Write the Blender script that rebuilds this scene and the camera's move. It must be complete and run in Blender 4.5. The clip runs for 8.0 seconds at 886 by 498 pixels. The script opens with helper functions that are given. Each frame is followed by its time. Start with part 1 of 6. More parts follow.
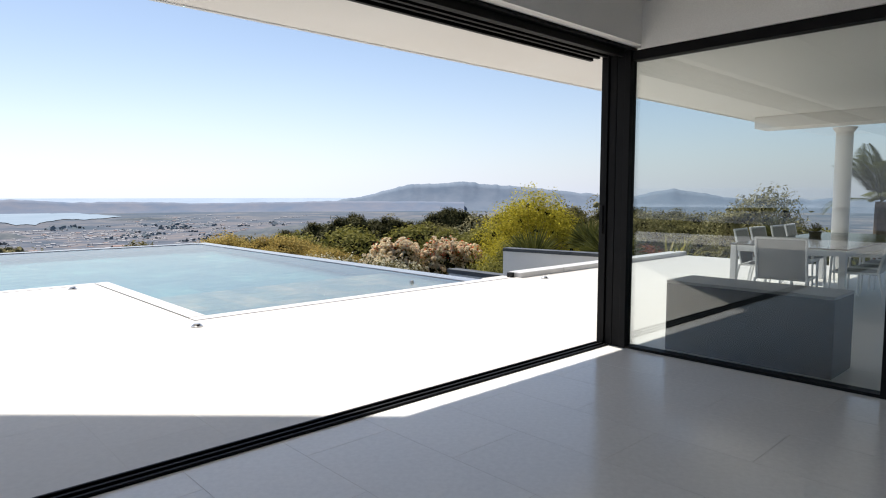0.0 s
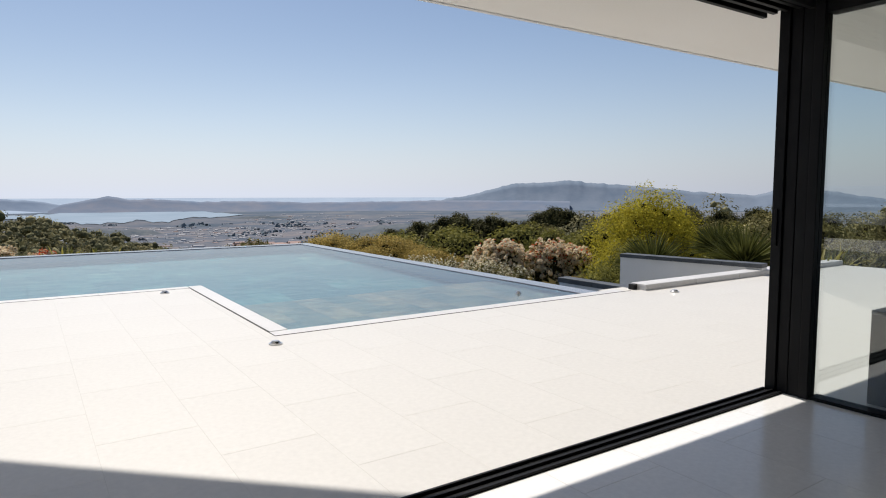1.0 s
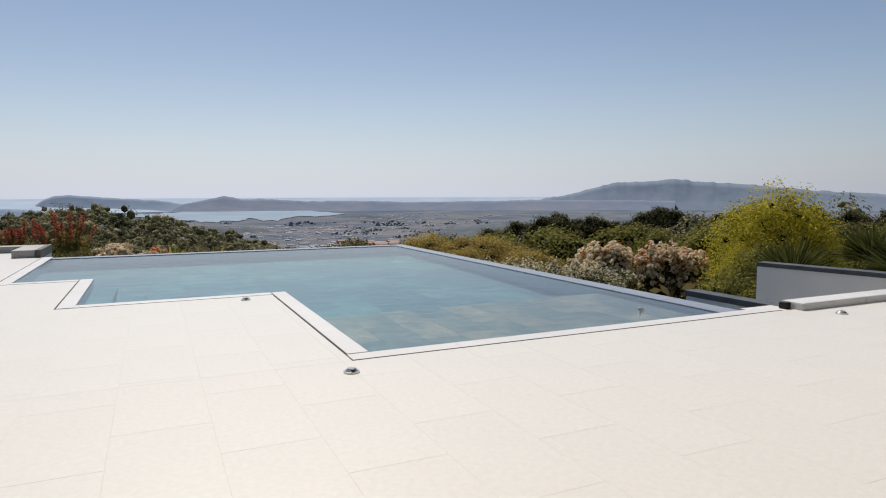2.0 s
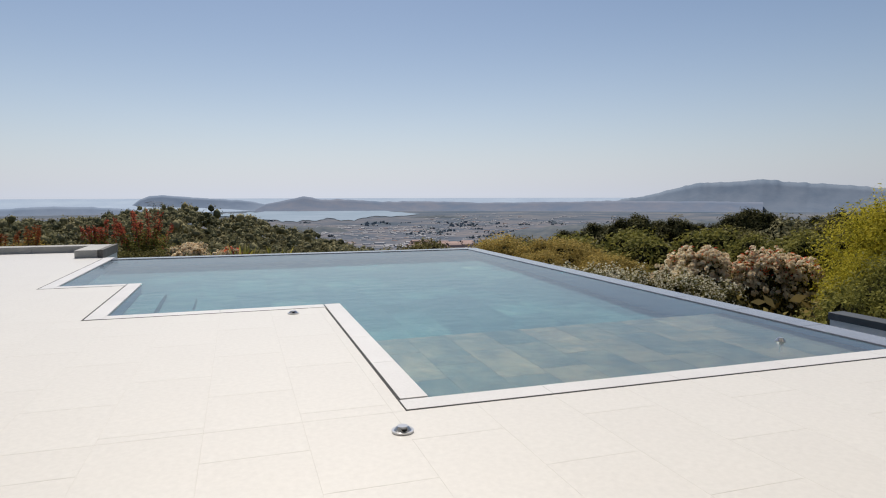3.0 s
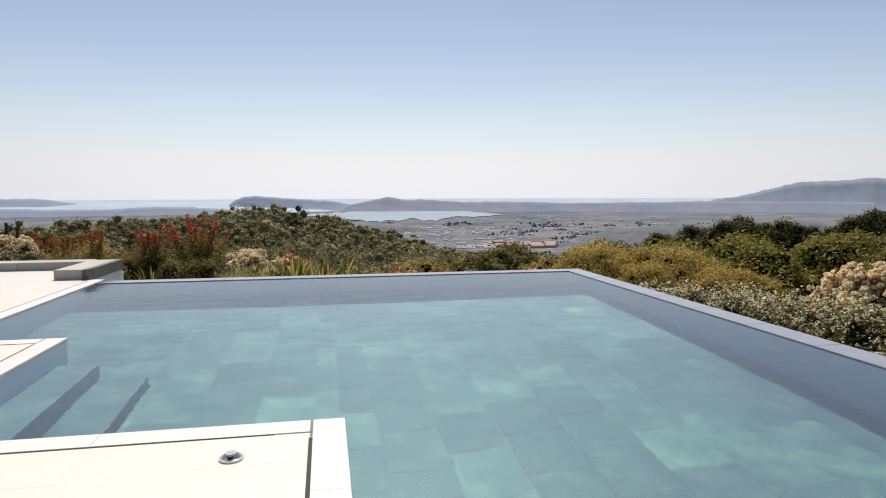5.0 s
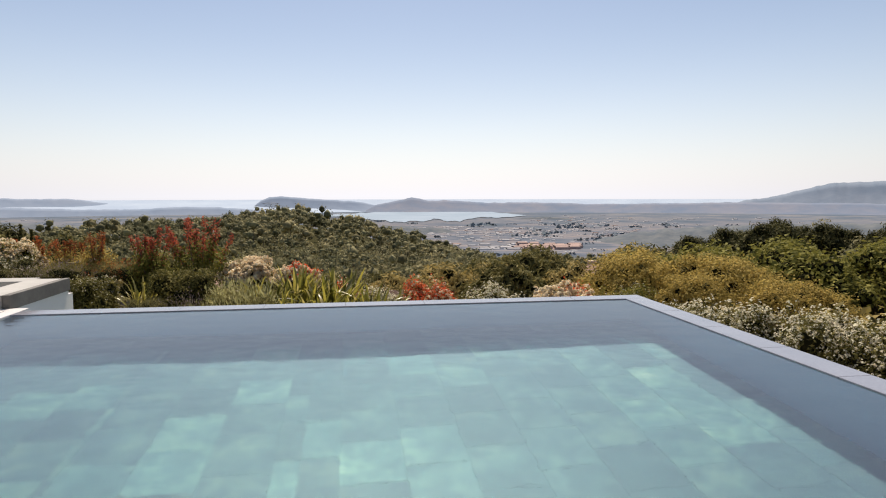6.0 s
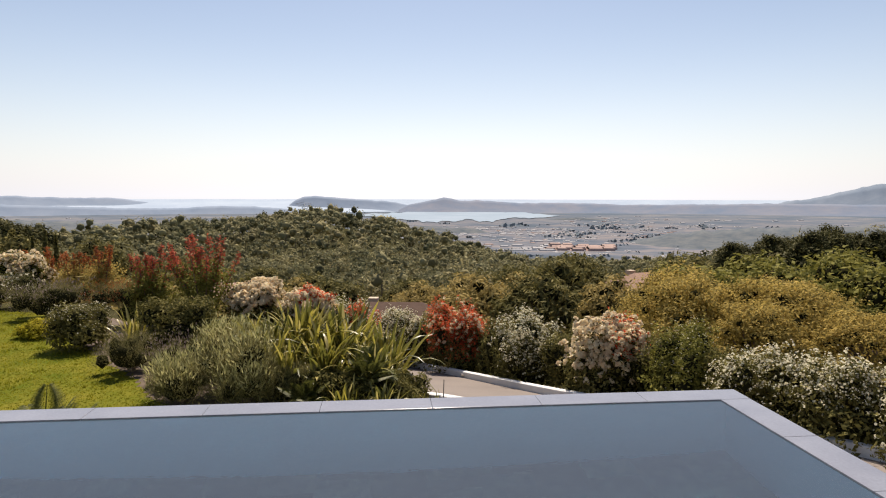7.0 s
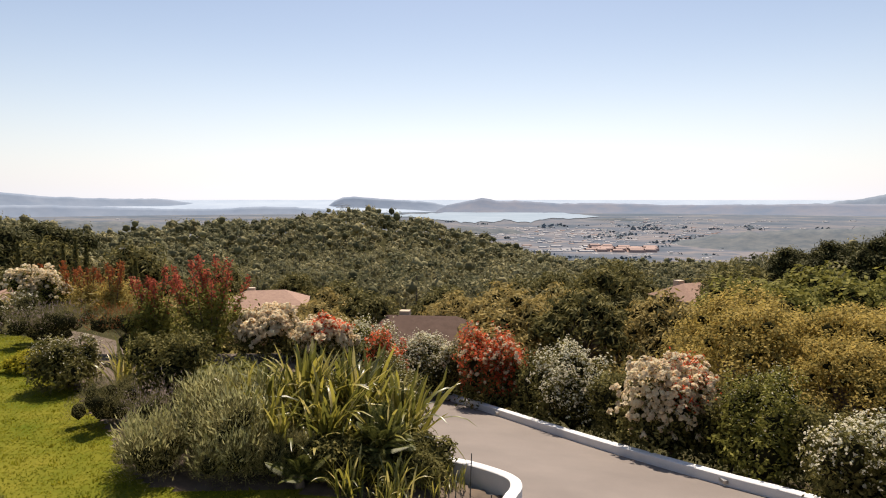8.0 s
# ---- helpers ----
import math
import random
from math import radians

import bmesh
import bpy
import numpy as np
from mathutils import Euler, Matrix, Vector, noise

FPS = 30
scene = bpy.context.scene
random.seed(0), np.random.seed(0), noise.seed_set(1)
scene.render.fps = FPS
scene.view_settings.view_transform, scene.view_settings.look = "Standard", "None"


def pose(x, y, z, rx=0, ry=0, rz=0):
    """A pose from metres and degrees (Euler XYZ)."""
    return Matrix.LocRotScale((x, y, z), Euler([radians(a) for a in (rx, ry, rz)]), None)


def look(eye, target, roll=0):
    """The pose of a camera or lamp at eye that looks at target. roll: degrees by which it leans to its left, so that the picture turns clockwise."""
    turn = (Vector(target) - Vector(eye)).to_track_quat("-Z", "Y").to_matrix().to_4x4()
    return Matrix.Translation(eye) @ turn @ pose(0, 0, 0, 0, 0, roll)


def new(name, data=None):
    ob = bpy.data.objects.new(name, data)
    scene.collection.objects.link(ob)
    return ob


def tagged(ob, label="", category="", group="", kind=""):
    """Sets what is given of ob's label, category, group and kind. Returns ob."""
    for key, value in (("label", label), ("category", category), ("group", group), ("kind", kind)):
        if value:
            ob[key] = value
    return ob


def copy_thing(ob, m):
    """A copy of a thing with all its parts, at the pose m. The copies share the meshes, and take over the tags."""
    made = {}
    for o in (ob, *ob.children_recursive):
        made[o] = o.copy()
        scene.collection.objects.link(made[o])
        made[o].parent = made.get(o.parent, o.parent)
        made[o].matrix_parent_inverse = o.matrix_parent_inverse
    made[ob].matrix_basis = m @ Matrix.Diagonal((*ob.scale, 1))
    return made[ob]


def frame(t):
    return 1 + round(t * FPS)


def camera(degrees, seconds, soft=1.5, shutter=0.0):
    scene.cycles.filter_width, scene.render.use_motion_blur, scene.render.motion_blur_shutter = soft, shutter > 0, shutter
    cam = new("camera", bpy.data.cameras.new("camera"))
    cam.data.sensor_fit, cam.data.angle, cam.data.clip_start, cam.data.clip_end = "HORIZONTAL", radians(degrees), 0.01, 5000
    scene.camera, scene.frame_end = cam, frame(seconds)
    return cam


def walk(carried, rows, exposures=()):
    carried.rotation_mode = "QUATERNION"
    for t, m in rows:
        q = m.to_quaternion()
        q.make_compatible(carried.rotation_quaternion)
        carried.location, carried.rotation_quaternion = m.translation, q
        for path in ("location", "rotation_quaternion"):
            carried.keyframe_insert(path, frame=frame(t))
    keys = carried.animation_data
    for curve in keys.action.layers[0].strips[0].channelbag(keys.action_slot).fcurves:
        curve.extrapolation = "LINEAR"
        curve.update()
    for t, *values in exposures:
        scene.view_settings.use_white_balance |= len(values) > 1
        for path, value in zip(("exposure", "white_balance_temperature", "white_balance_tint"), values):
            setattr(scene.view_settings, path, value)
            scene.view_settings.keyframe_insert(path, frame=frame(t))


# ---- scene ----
cam = camera(70.3, 8.0, soft=1.1)
PATH = [
    (0, (-2.605, -6.689, 1.341), (-1.245, -5.232, 1.171), 0.0),
    (0.5, (-2.27, -6.296, 1.339), (-1.034, -4.733, 1.168), -0.1),
    (1, (-1.951, -5.839, 1.349), (-0.848, -4.179, 1.177), -0.1),
    (1.5, (-1.686, -5.377, 1.35), (-0.722, -3.633, 1.177), -0.2),
    (3, (-0.946, -3.609, 1.303), (-0.328, -1.714, 1.133), -0.1),
    (3.5, (-0.707, -2.906, 1.321), (-0.175, -0.985, 1.152), -0.2),
    (4, (-0.421, -2.008, 1.337), (0.045, -0.07, 1.169), -0.2),
    (4.5, (-0.145, -0.953, 1.337), (0.265, 0.997, 1.169), -0.2),
    (6, (0.60, 2.595, 1.407), (0.893, 4.567, 1.241), -0.1),
    (6.5, (0.872, 3.834, 1.62), (1.118, 5.812, 1.456), -0.0),
    (7, (1.113, 5.073, 1.949), (1.305, 7.057, 1.783), 0.1),
    (7.5, (1.351, 6.45, 2.205), (1.483, 8.439, 2.041), 0.0),
    (8, (1.526, 7.629, 2.446), (1.598, 9.621, 2.281), -0.0),
]
walk(cam, [(t, look(eye, target, roll)) for t, eye, target, roll in PATH],
     [(0, 0.46, 6450, 11), (0.5, 0.28, 6450, 11), (1.0, -0.02, 6450, 11), (1.5, -0.20, 6500, 11), (3.0, -0.20, 6550, 11), (3.5, -0.13, 6600, 11), (4.0, 0.0, 6750, 12), (4.7, 0.12, 6950, 13), (6.0, 0.32, 7250, 14), (7.0, 0.43, 7350, 14), (8.0, 0.47, 7350, 14)])


# world, sun and exposure
SUN_EL, SUN_AZ = radians(56.0), radians(6.0)      # azimuth from +Y towards +X
world = bpy.data.worlds.new("world")
scene.world = world
world.use_nodes = True
wn, wl = world.node_tree.nodes, world.node_tree.links
sky = wn.new("ShaderNodeTexSky")
sky.sky_type = "NISHITA"
sky.sun_disc = False
sky.sun_elevation, sky.sun_rotation = SUN_EL, SUN_AZ
sky.altitude, sky.air_density, sky.dust_density, sky.ozone_density = 150, 1.0, 0.8, 2.5
hs = wn.new("ShaderNodeHueSaturation")
hs.inputs["Saturation"].default_value = 1.0
wl.new(sky.outputs[0], hs.inputs["Color"])
# pale haze that thickens towards the horizon all round and scatters the sun forwards
wtc, wsep, wabs, winv, wpow, wmul, wmix = (wn.new(k) for k in ("ShaderNodeTexCoord", "ShaderNodeSeparateXYZ", "ShaderNodeMath", "ShaderNodeMath", "ShaderNodeMath", "ShaderNodeMath", "ShaderNodeMix"))
wabs.operation, winv.operation, wpow.operation, wmul.operation = "ABSOLUTE", "SUBTRACT", "POWER", "MULTIPLY"
winv.inputs[0].default_value, wpow.inputs[1].default_value, wmul.inputs[1].default_value = 1.0, 8.5, 0.9
wmix.data_type = "RGBA"
wl.new(wtc.outputs["Generated"], wsep.inputs[0])
wl.new(wsep.outputs["Z"], wabs.inputs[0])
wl.new(wabs.outputs[0], winv.inputs[1])
wl.new(winv.outputs[0], wpow.inputs[0])
wdot, wrange, wtint = (wn.new(k) for k in ("ShaderNodeVectorMath", "ShaderNodeMapRange", "ShaderNodeVectorMath"))
wdot.operation, wtint.operation = "DOT_PRODUCT", "SCALE"
wdot.inputs[1].default_value = (math.sin(SUN_AZ) * math.cos(SUN_EL), math.cos(SUN_AZ) * math.cos(SUN_EL), math.sin(SUN_EL))
wrange.inputs["From Min"].default_value, wrange.inputs["From Max"].default_value = 0.18, 0.64
wrange.inputs["To Min"].default_value, wrange.inputs["To Max"].default_value = 0.56, 1.24
wtint.inputs[0].default_value = (7.45, 8.1, 9.4)
wl.new(wtc.outputs["Generated"], wdot.inputs[0])
wl.new(wdot.outputs["Value"], wrange.inputs["Value"])
wl.new(wrange.outputs[0], wtint.inputs["Scale"])
wl.new(wtint.outputs[0], wmix.inputs[7])
wl.new(wpow.outputs[0], wmul.inputs[0])
wl.new(wmul.outputs[0], wmix.inputs[0])
wl.new(hs.outputs[0], wmix.inputs[6])
wl.new(wmix.outputs[2], wn["Background"].inputs[0])
wn["Background"].inputs[1].default_value = 0.089
sun = new("sun", bpy.data.lights.new("sun", "SUN"))
sun.data.energy, sun.data.angle, sun.data.color = 4.9, radians(0.53), (1.0, 0.95, 0.87)
sun.matrix_world = look((math.sin(SUN_AZ) * 60, math.cos(SUN_AZ) * 60, 60 * math.tan(SUN_EL)), (0, 0, 0))


# materials
def node_mat(name):
    m = bpy.data.materials.new(name)
    m.use_nodes = True
    nt = m.node_tree
    return m, nt, nt.nodes["Principled BSDF"]


def noise_fac(nt, scale, detail=4.0, rough=0.55, coord="Object", stretch=None):
    tc = nt.nodes.new("ShaderNodeTexCoord")
    n = nt.nodes.new("ShaderNodeTexNoise")
    n.inputs["Scale"].default_value, n.inputs["Detail"].default_value, n.inputs["Roughness"].default_value = scale, detail, rough
    src = tc.outputs[coord]
    if stretch:
        mp = nt.nodes.new("ShaderNodeMapping")
        mp.inputs["Scale"].default_value = stretch
        nt.links.new(src, mp.inputs[0])
        src = mp.outputs[0]
    nt.links.new(src, n.inputs["Vector"])
    return n.outputs["Fac"]


def ramp(nt, fac, stops):
    r = nt.nodes.new("ShaderNodeValToRGB")
    els = r.color_ramp.elements
    while len(els) < len(stops):
        els.new(0.5)
    for e, (p, c) in zip(els, stops):
        e.position, e.color = p, (*c, 1)
    nt.links.new(fac, r.inputs[0])
    return r.outputs[0]


def mix(nt, fac, a, b, mode="MIX"):
    m = nt.nodes.new("ShaderNodeMix")
    m.data_type, m.blend_type = "RGBA", mode
    if isinstance(fac, float):
        m.inputs[0].default_value = fac
    else:
        nt.links.new(fac, m.inputs[0])
    for sock, v in ((m.inputs[6], a), (m.inputs[7], b)):
        if isinstance(v, tuple):
            sock.default_value = (*v, 1)
        else:
            nt.links.new(v, sock)
    return m.outputs[2]


def bump(nt, fac, bsdf, strength, dist):
    b = nt.nodes.new("ShaderNodeBump")
    b.inputs["Strength"].default_value, b.inputs["Distance"].default_value = strength, dist
    nt.links.new(fac, b.inputs["Height"])
    nt.links.new(b.outputs[0], bsdf.inputs["Normal"])


def surface(name, c1, c2, rough=0.6, scale=2.0, fine=60.0, metal=0.0, relief=0.15, vary=0.0, coord="Object"):
    """Two tones at a large scale, a grain at a fine one, and a tone of its own for each piece."""
    m, nt, b = node_mat(name)
    col = ramp(nt, noise_fac(nt, scale, 5, 0.6, coord), [(0.3, c1), (0.7, c2)])
    grain = noise_fac(nt, fine, 3, 0.6, coord)
    col = mix(nt, 0.25, col, ramp(nt, grain, [(0.25, tuple(v * 0.75 for v in c1)), (0.75, tuple(min(1, v * 1.12) for v in c2))]))
    if vary:
        oi = nt.nodes.new("ShaderNodeObjectInfo")
        col = mix(nt, 1.0, col, ramp(nt, oi.outputs["Random"], [(0, (1 - vary,) * 3), (1, (1, 1, 1))]), "MULTIPLY")
    nt.links.new(col, b.inputs["Base Color"])
    b.inputs["Roughness"].default_value, b.inputs["Metallic"].default_value = rough, metal
    if relief:
        bump(nt, grain, b, relief, 0.004)
    return m


def leaf_mat(name, stops, trans=0.35, rough=0.7, patch_scale=1.3):
    """Foliage: each leaf its own tone; light comes through it."""
    stops = [(p, (min(0.9, r * 1.28), min(0.9, g * 1.16), bl * 1.1)) for p, (r, g, bl) in stops]
    m, nt, b = node_mat(name)
    g = nt.nodes.new("ShaderNodeNewGeometry")
    col = ramp(nt, g.outputs["Random Per Island"], stops)
    col = mix(nt, 0.35, col, ramp(nt, noise_fac(nt, patch_scale, 3), [(0.3, tuple(v * 0.55 for v in stops[0][1])), (0.7, stops[-1][1])]))
    nt.links.new(col, b.inputs["Base Color"])
    b.inputs["Roughness"].default_value = rough
    b.inputs["Specular IOR Level"].default_value = 0.06
    t = nt.nodes.new("ShaderNodeBsdfTranslucent")
    nt.links.new(col, t.inputs[0])
    ms = nt.nodes.new("ShaderNodeMixShader")
    ms.inputs[0].default_value = trans
    nt.links.new(b.outputs[0], ms.inputs[1])
    nt.links.new(t.outputs[0], ms.inputs[2])
    nt.links.new(ms.outputs[0], nt.nodes["Material Output"].inputs[0])
    return m


M_DECK = surface("white_porcelain", (0.60, 0.577, 0.54), (0.622, 0.60, 0.562), 0.45, 0.5, 25, relief=0.02, vary=0.012, coord="Object")
M_JOINT = surface("joint_grout", (0.565, 0.543, 0.508), (0.61, 0.587, 0.55), 0.85, 3, 80)
M_FLOOR = surface("indoor_porcelain", (0.82, 0.81, 0.79), (0.87, 0.86, 0.84), 0.16, 0.8, 30, relief=0.02, vary=0.015)
M_COPING = surface("coping_stone", (0.55, 0.54, 0.535), (0.63, 0.62, 0.615), 0.5, 1.5, 60, vary=0.04)
M_WEIR = surface("wet_weir_stone", (0.19, 0.195, 0.225), (0.26, 0.265, 0.30), 0.12, 1.8, 40)
M_WEIR.node_tree.nodes["Principled BSDF"].inputs["Specular IOR Level"].default_value = 0.6
M_RENDER = surface("white_render", (0.70, 0.69, 0.67), (0.78, 0.77, 0.75), 0.85, 1.2, 120, relief=0.3)
M_SOFFIT = surface("white_soffit", (0.78, 0.75, 0.71), (0.82, 0.80, 0.77), 0.8, 0.6, 90, relief=0.1)
M_PLASTER = surface("white_plaster", (0.84, 0.825, 0.79), (0.88, 0.865, 0.83), 0.85, 0.8, 120, relief=0.1)
M_DARK = surface("dark_aluminium", (0.005, 0.005, 0.0055), (0.009, 0.009, 0.0095), 0.5, 4, 200, 0.0, 0.05)
M_DARK.node_tree.nodes["Principled BSDF"].inputs["Specular IOR Level"].default_value = 0.15
M_PARAPET = surface("parapet_stone", (0.31, 0.30, 0.28), (0.44, 0.43, 0.40), 0.7, 2.0, 50, vary=0.08)
M_SLOT = surface("black_drain", (0.01, 0.01, 0.01), (0.02, 0.02, 0.02), 0.8, 6, 100)
M_SLATE = surface("dark_slate", (0.045, 0.05, 0.055), (0.09, 0.095, 0.10), 0.5, 3, 60, vary=0.2)
M_ANTHRACITE = surface("anthracite_panel", (0.008, 0.0085, 0.009), (0.013, 0.0135, 0.014), 0.6, 1.5, 90, relief=0.1)
M_STEEL = surface("brushed_steel", (0.5, 0.5, 0.5), (0.6, 0.6, 0.6), 0.3, 5, 200, 1.0, 0.05)
M_WHITEMETAL = surface("white_lacquer", (0.76, 0.76, 0.76), (0.8, 0.8, 0.8), 0.35, 2, 150, relief=0.03)
M_MESH = surface("grey_sling_fabric", (0.34, 0.34, 0.33), (0.42, 0.41, 0.40), 0.8, 8, 400, relief=0.4)


def pool_stone(name, stops, tones, relief=0.3):
    """Mottled quartzite: veins and blotches, and a tone of its own for each tile."""
    m, nt, b = node_mat(name)
    oi = nt.nodes.new("ShaderNodeObjectInfo")
    seed = nt.nodes.new("ShaderNodeMath")
    seed.operation = "MULTIPLY"
    seed.inputs[1].default_value = 40.0
    nt.links.new(oi.outputs["Random"], seed.inputs[0])
    cloud = noise_fac(nt, 2.4, 7, 0.68)
    cloud.node.noise_dimensions = "4D"
    nt.links.new(seed.outputs[0], cloud.node.inputs["W"])
    col = ramp(nt, cloud, stops)
    col = mix(nt, 1.0, col, ramp(nt, oi.outputs["Random"], tones), "MULTIPLY")
    blotch = noise_fac(nt, 9.0, 5, 0.7)
    col = mix(nt, 0.5, col, ramp(nt, blotch, [(0.35, (0.55, 0.6, 0.6)), (0.66, (1.25, 1.15, 1.0))]), "MULTIPLY")
    nt.links.new(col, b.inputs["Base Color"])
    b.inputs["Roughness"].default_value = 0.5
    bump(nt, blotch, b, relief, 0.004)
    return m


M_POOL_SHELF = pool_stone("pool_quartzite_tan", [(0.32, (0.12, 0.072, 0.068)), (0.48, (0.255, 0.145, 0.115)), (0.66, (0.47, 0.255, 0.175))], [(0, (0.42, 0.50, 0.58)), (0.5, (0.8, 0.76, 0.70)), (1, (1.05, 0.94, 0.82))])
# same stone as the shelf; blue-green of deep water put into its colour
M_POOL_DEEP = pool_stone("pool_quartzite_water_tint", [(0.32, (0.040, 0.066, 0.084)), (0.47, (0.070, 0.100, 0.116)), (0.57, (0.118, 0.148, 0.148)), (0.7, (0.21, 0.222, 0.185))], [(0, (0.45, 0.46, 0.55)), (0.45, (0.68, 0.70, 0.74)), (0.75, (0.92, 0.98, 0.95)), (0.9, (1.15, 1.2, 1.12)), (1, (1.35, 1.36, 1.2))])
M_POOL_WALL = surface("pool_wall_stone", (0.28, 0.40, 0.56), (0.34, 0.46, 0.62), 0.5, 1.0, 25, vary=0.2)
M_ROAD = surface("road_pale_asphalt", (0.15, 0.125, 0.11), (0.215, 0.18, 0.158), 0.9, 0.5, 60, relief=0.4)
M_KERB = surface("white_kerb", (0.62, 0.62, 0.61), (0.74, 0.73, 0.72), 0.85, 1.5, 50, relief=0.3)
M_SOIL = surface("bark_soil", (0.06, 0.042, 0.03), (0.16, 0.115, 0.08), 0.95, 2.5, 30, relief=0.6)
M_BARK = surface("pine_bark", (0.10, 0.07, 0.055), (0.20, 0.15, 0.12), 0.9, 5, 40, relief=0.7)
M_TILE_ROOF = surface("clay_roof_tiles", (0.24, 0.135, 0.095), (0.36, 0.22, 0.155), 0.85, 3, 20, relief=0.4)
M_BROWN_ROOF = surface("brown_flat_tiles", (0.085, 0.055, 0.043), (0.125, 0.082, 0.065), 0.95, 2, 16, relief=0.4)
M_BROWN_ROOF.node_tree.nodes["Principled BSDF"].inputs["Specular IOR Level"].default_value = 0.1
M_HOUSE = surface("ochre_house_render", (0.45, 0.36, 0.27), (0.55, 0.45, 0.34), 0.9, 1, 40)
# town walls and roofs: paled and greyed in colour for the haze
M_TOWN_WHITE = surface("town_hazed_render", (0.52, 0.51, 0.52), (0.66, 0.64, 0.64), 0.9, 0.05, 1, vary=0.5, relief=0)
M_TOWN_ROOF = surface("town_hazed_roof", (0.33, 0.225, 0.195), (0.40, 0.28, 0.24), 0.9, 0.05, 1, vary=0.3, relief=0)


def glass_mat(name, tint, ior, tint_rough=0.0):
    m, nt, b = node_mat(name)
    nt.nodes.remove(b)
    tr, gl, ms, fr = (nt.nodes.new(k) for k in ("ShaderNodeBsdfTransparent", "ShaderNodeBsdfGlossy", "ShaderNodeMixShader", "ShaderNodeFresnel"))
    tr.inputs[0].default_value = (*tint, 1)
    gl.inputs["Roughness"].default_value = tint_rough
    fr.inputs["IOR"].default_value = ior
    nt.links.new(fr.outputs[0], ms.inputs[0])
    nt.links.new(tr.outputs[0], ms.inputs[1])
    nt.links.new(gl.outputs[0], ms.inputs[2])
    nt.links.new(ms.outputs[0], nt.nodes["Material Output"].inputs[0])
    return m, nt, gl, fr


M_GLASS, *_ = glass_mat("window_glass", (0.90, 0.93, 0.92), 1.85)
M_TABLEGLASS, *_ = glass_mat("frosted_table_glass", (0.55, 0.64, 0.66), 1.5, 0.1)
# pool water: refracting, mirror-like at low angles, a little milky
M_WATER, wnt, wbsdf = node_mat("pool_water")
wnt.nodes.remove(wbsdf)
wref, wgl, wdf, wfr, wm1, wm2, wb = (wnt.nodes.new(k) for k in ("ShaderNodeBsdfRefraction", "ShaderNodeBsdfGlossy", "ShaderNodeBsdfDiffuse", "ShaderNodeFresnel", "ShaderNodeMixShader", "ShaderNodeMixShader", "ShaderNodeBump"))
wref.inputs["Color"].default_value = (0.46, 0.785, 0.825, 1)
wref.inputs["IOR"].default_value, wref.inputs["Roughness"].default_value = 1.33, 0.02
wgl.inputs["Roughness"].default_value = 0.04
wdf.inputs["Color"].default_value = (0.40, 0.50, 0.64, 1)
wfr.inputs["IOR"].default_value = 1.5
wm1.inputs[0].default_value = 0.10
wb.inputs["Strength"].default_value, wb.inputs["Distance"].default_value = 0.22, 0.02
wadd = wnt.nodes.new("ShaderNodeMath")
wadd.operation = "MULTIPLY_ADD"
wadd.inputs[1].default_value = 0.22
wnt.links.new(noise_fac(wnt, 13.0, 3, 0.6, "Object", (1.0, 1.3, 1.0)), wadd.inputs[0])
wnt.links.new(noise_fac(wnt, 2.6, 4, 0.6, "Object", (1.0, 1.5, 1.0)), wadd.inputs[2])
wnt.links.new(wadd.outputs[0], wb.inputs["Height"])
for node in (wref, wgl, wfr):
    wnt.links.new(wb.outputs[0], node.inputs["Normal"])
wnt.links.new(wref.outputs[0], wm1.inputs[1])
wnt.links.new(wdf.outputs[0], wm1.inputs[2])
wnt.links.new(wfr.outputs[0], wm2.inputs[0])
wnt.links.new(wm1.outputs[0], wm2.inputs[1])
wnt.links.new(wgl.outputs[0], wm2.inputs[2])
wnt.links.new(wm2.outputs[0], wnt.nodes["Material Output"].inputs[0])

G1 = leaf_mat("leaf_dark_green", [(0, (0.020, 0.024, 0.007)), (0.7, (0.115, 0.118, 0.036)), (1, (0.25, 0.235, 0.085))], 0.28)
G_PINE_DARK = leaf_mat("dark_pine_needles", [(0, (0.022, 0.028, 0.010)), (0.6, (0.06, 0.066, 0.024)), (1, (0.125, 0.122, 0.048))], 0.15)
G_PINE = leaf_mat("pine_needles", [(0, (0.05, 0.056, 0.02)), (0.6, (0.13, 0.13, 0.046)), (1, (0.25, 0.23, 0.088))], 0.25)
# four tree tones, all brightened for the haze over the facing hill
FAR_TONES = [leaf_mat("far_pine_hazed", [(0, (0.115 * k * w, 0.098 * k, 0.052 * k)), (0.6, (0.255 * k * w, 0.22 * k, 0.12 * k)), (1, (0.38 * k * w, 0.335 * k, 0.19 * k))], 0.25, 0.8, 0.1) for k, w in ((0.58, 0.80), (0.76, 0.84), (0.94, 0.87), (1.15, 0.90))]
# almost black: the shade deep in foliage put into a colour
M_SHADE_CORE = surface("leaf_depth_shade", (0.012, 0.013, 0.006), (0.03, 0.028, 0.014), 0.95, 6, 40, relief=0.5)
M_SHADE_CORE.node_tree.nodes["Principled BSDF"].inputs["Specular IOR Level"].default_value = 0.0
G_OLIVE = leaf_mat("leaf_olive_yellow", [(0, (0.09, 0.08, 0.02)), (0.5, (0.31, 0.26, 0.072)), (1, (0.55, 0.445, 0.15))], 0.42)
G_PALEPINE = leaf_mat("pale_pine_needles", [(0, (0.16, 0.14, 0.048)), (0.5, (0.28, 0.24, 0.088)), (1, (0.42, 0.345, 0.14))], 0.28)
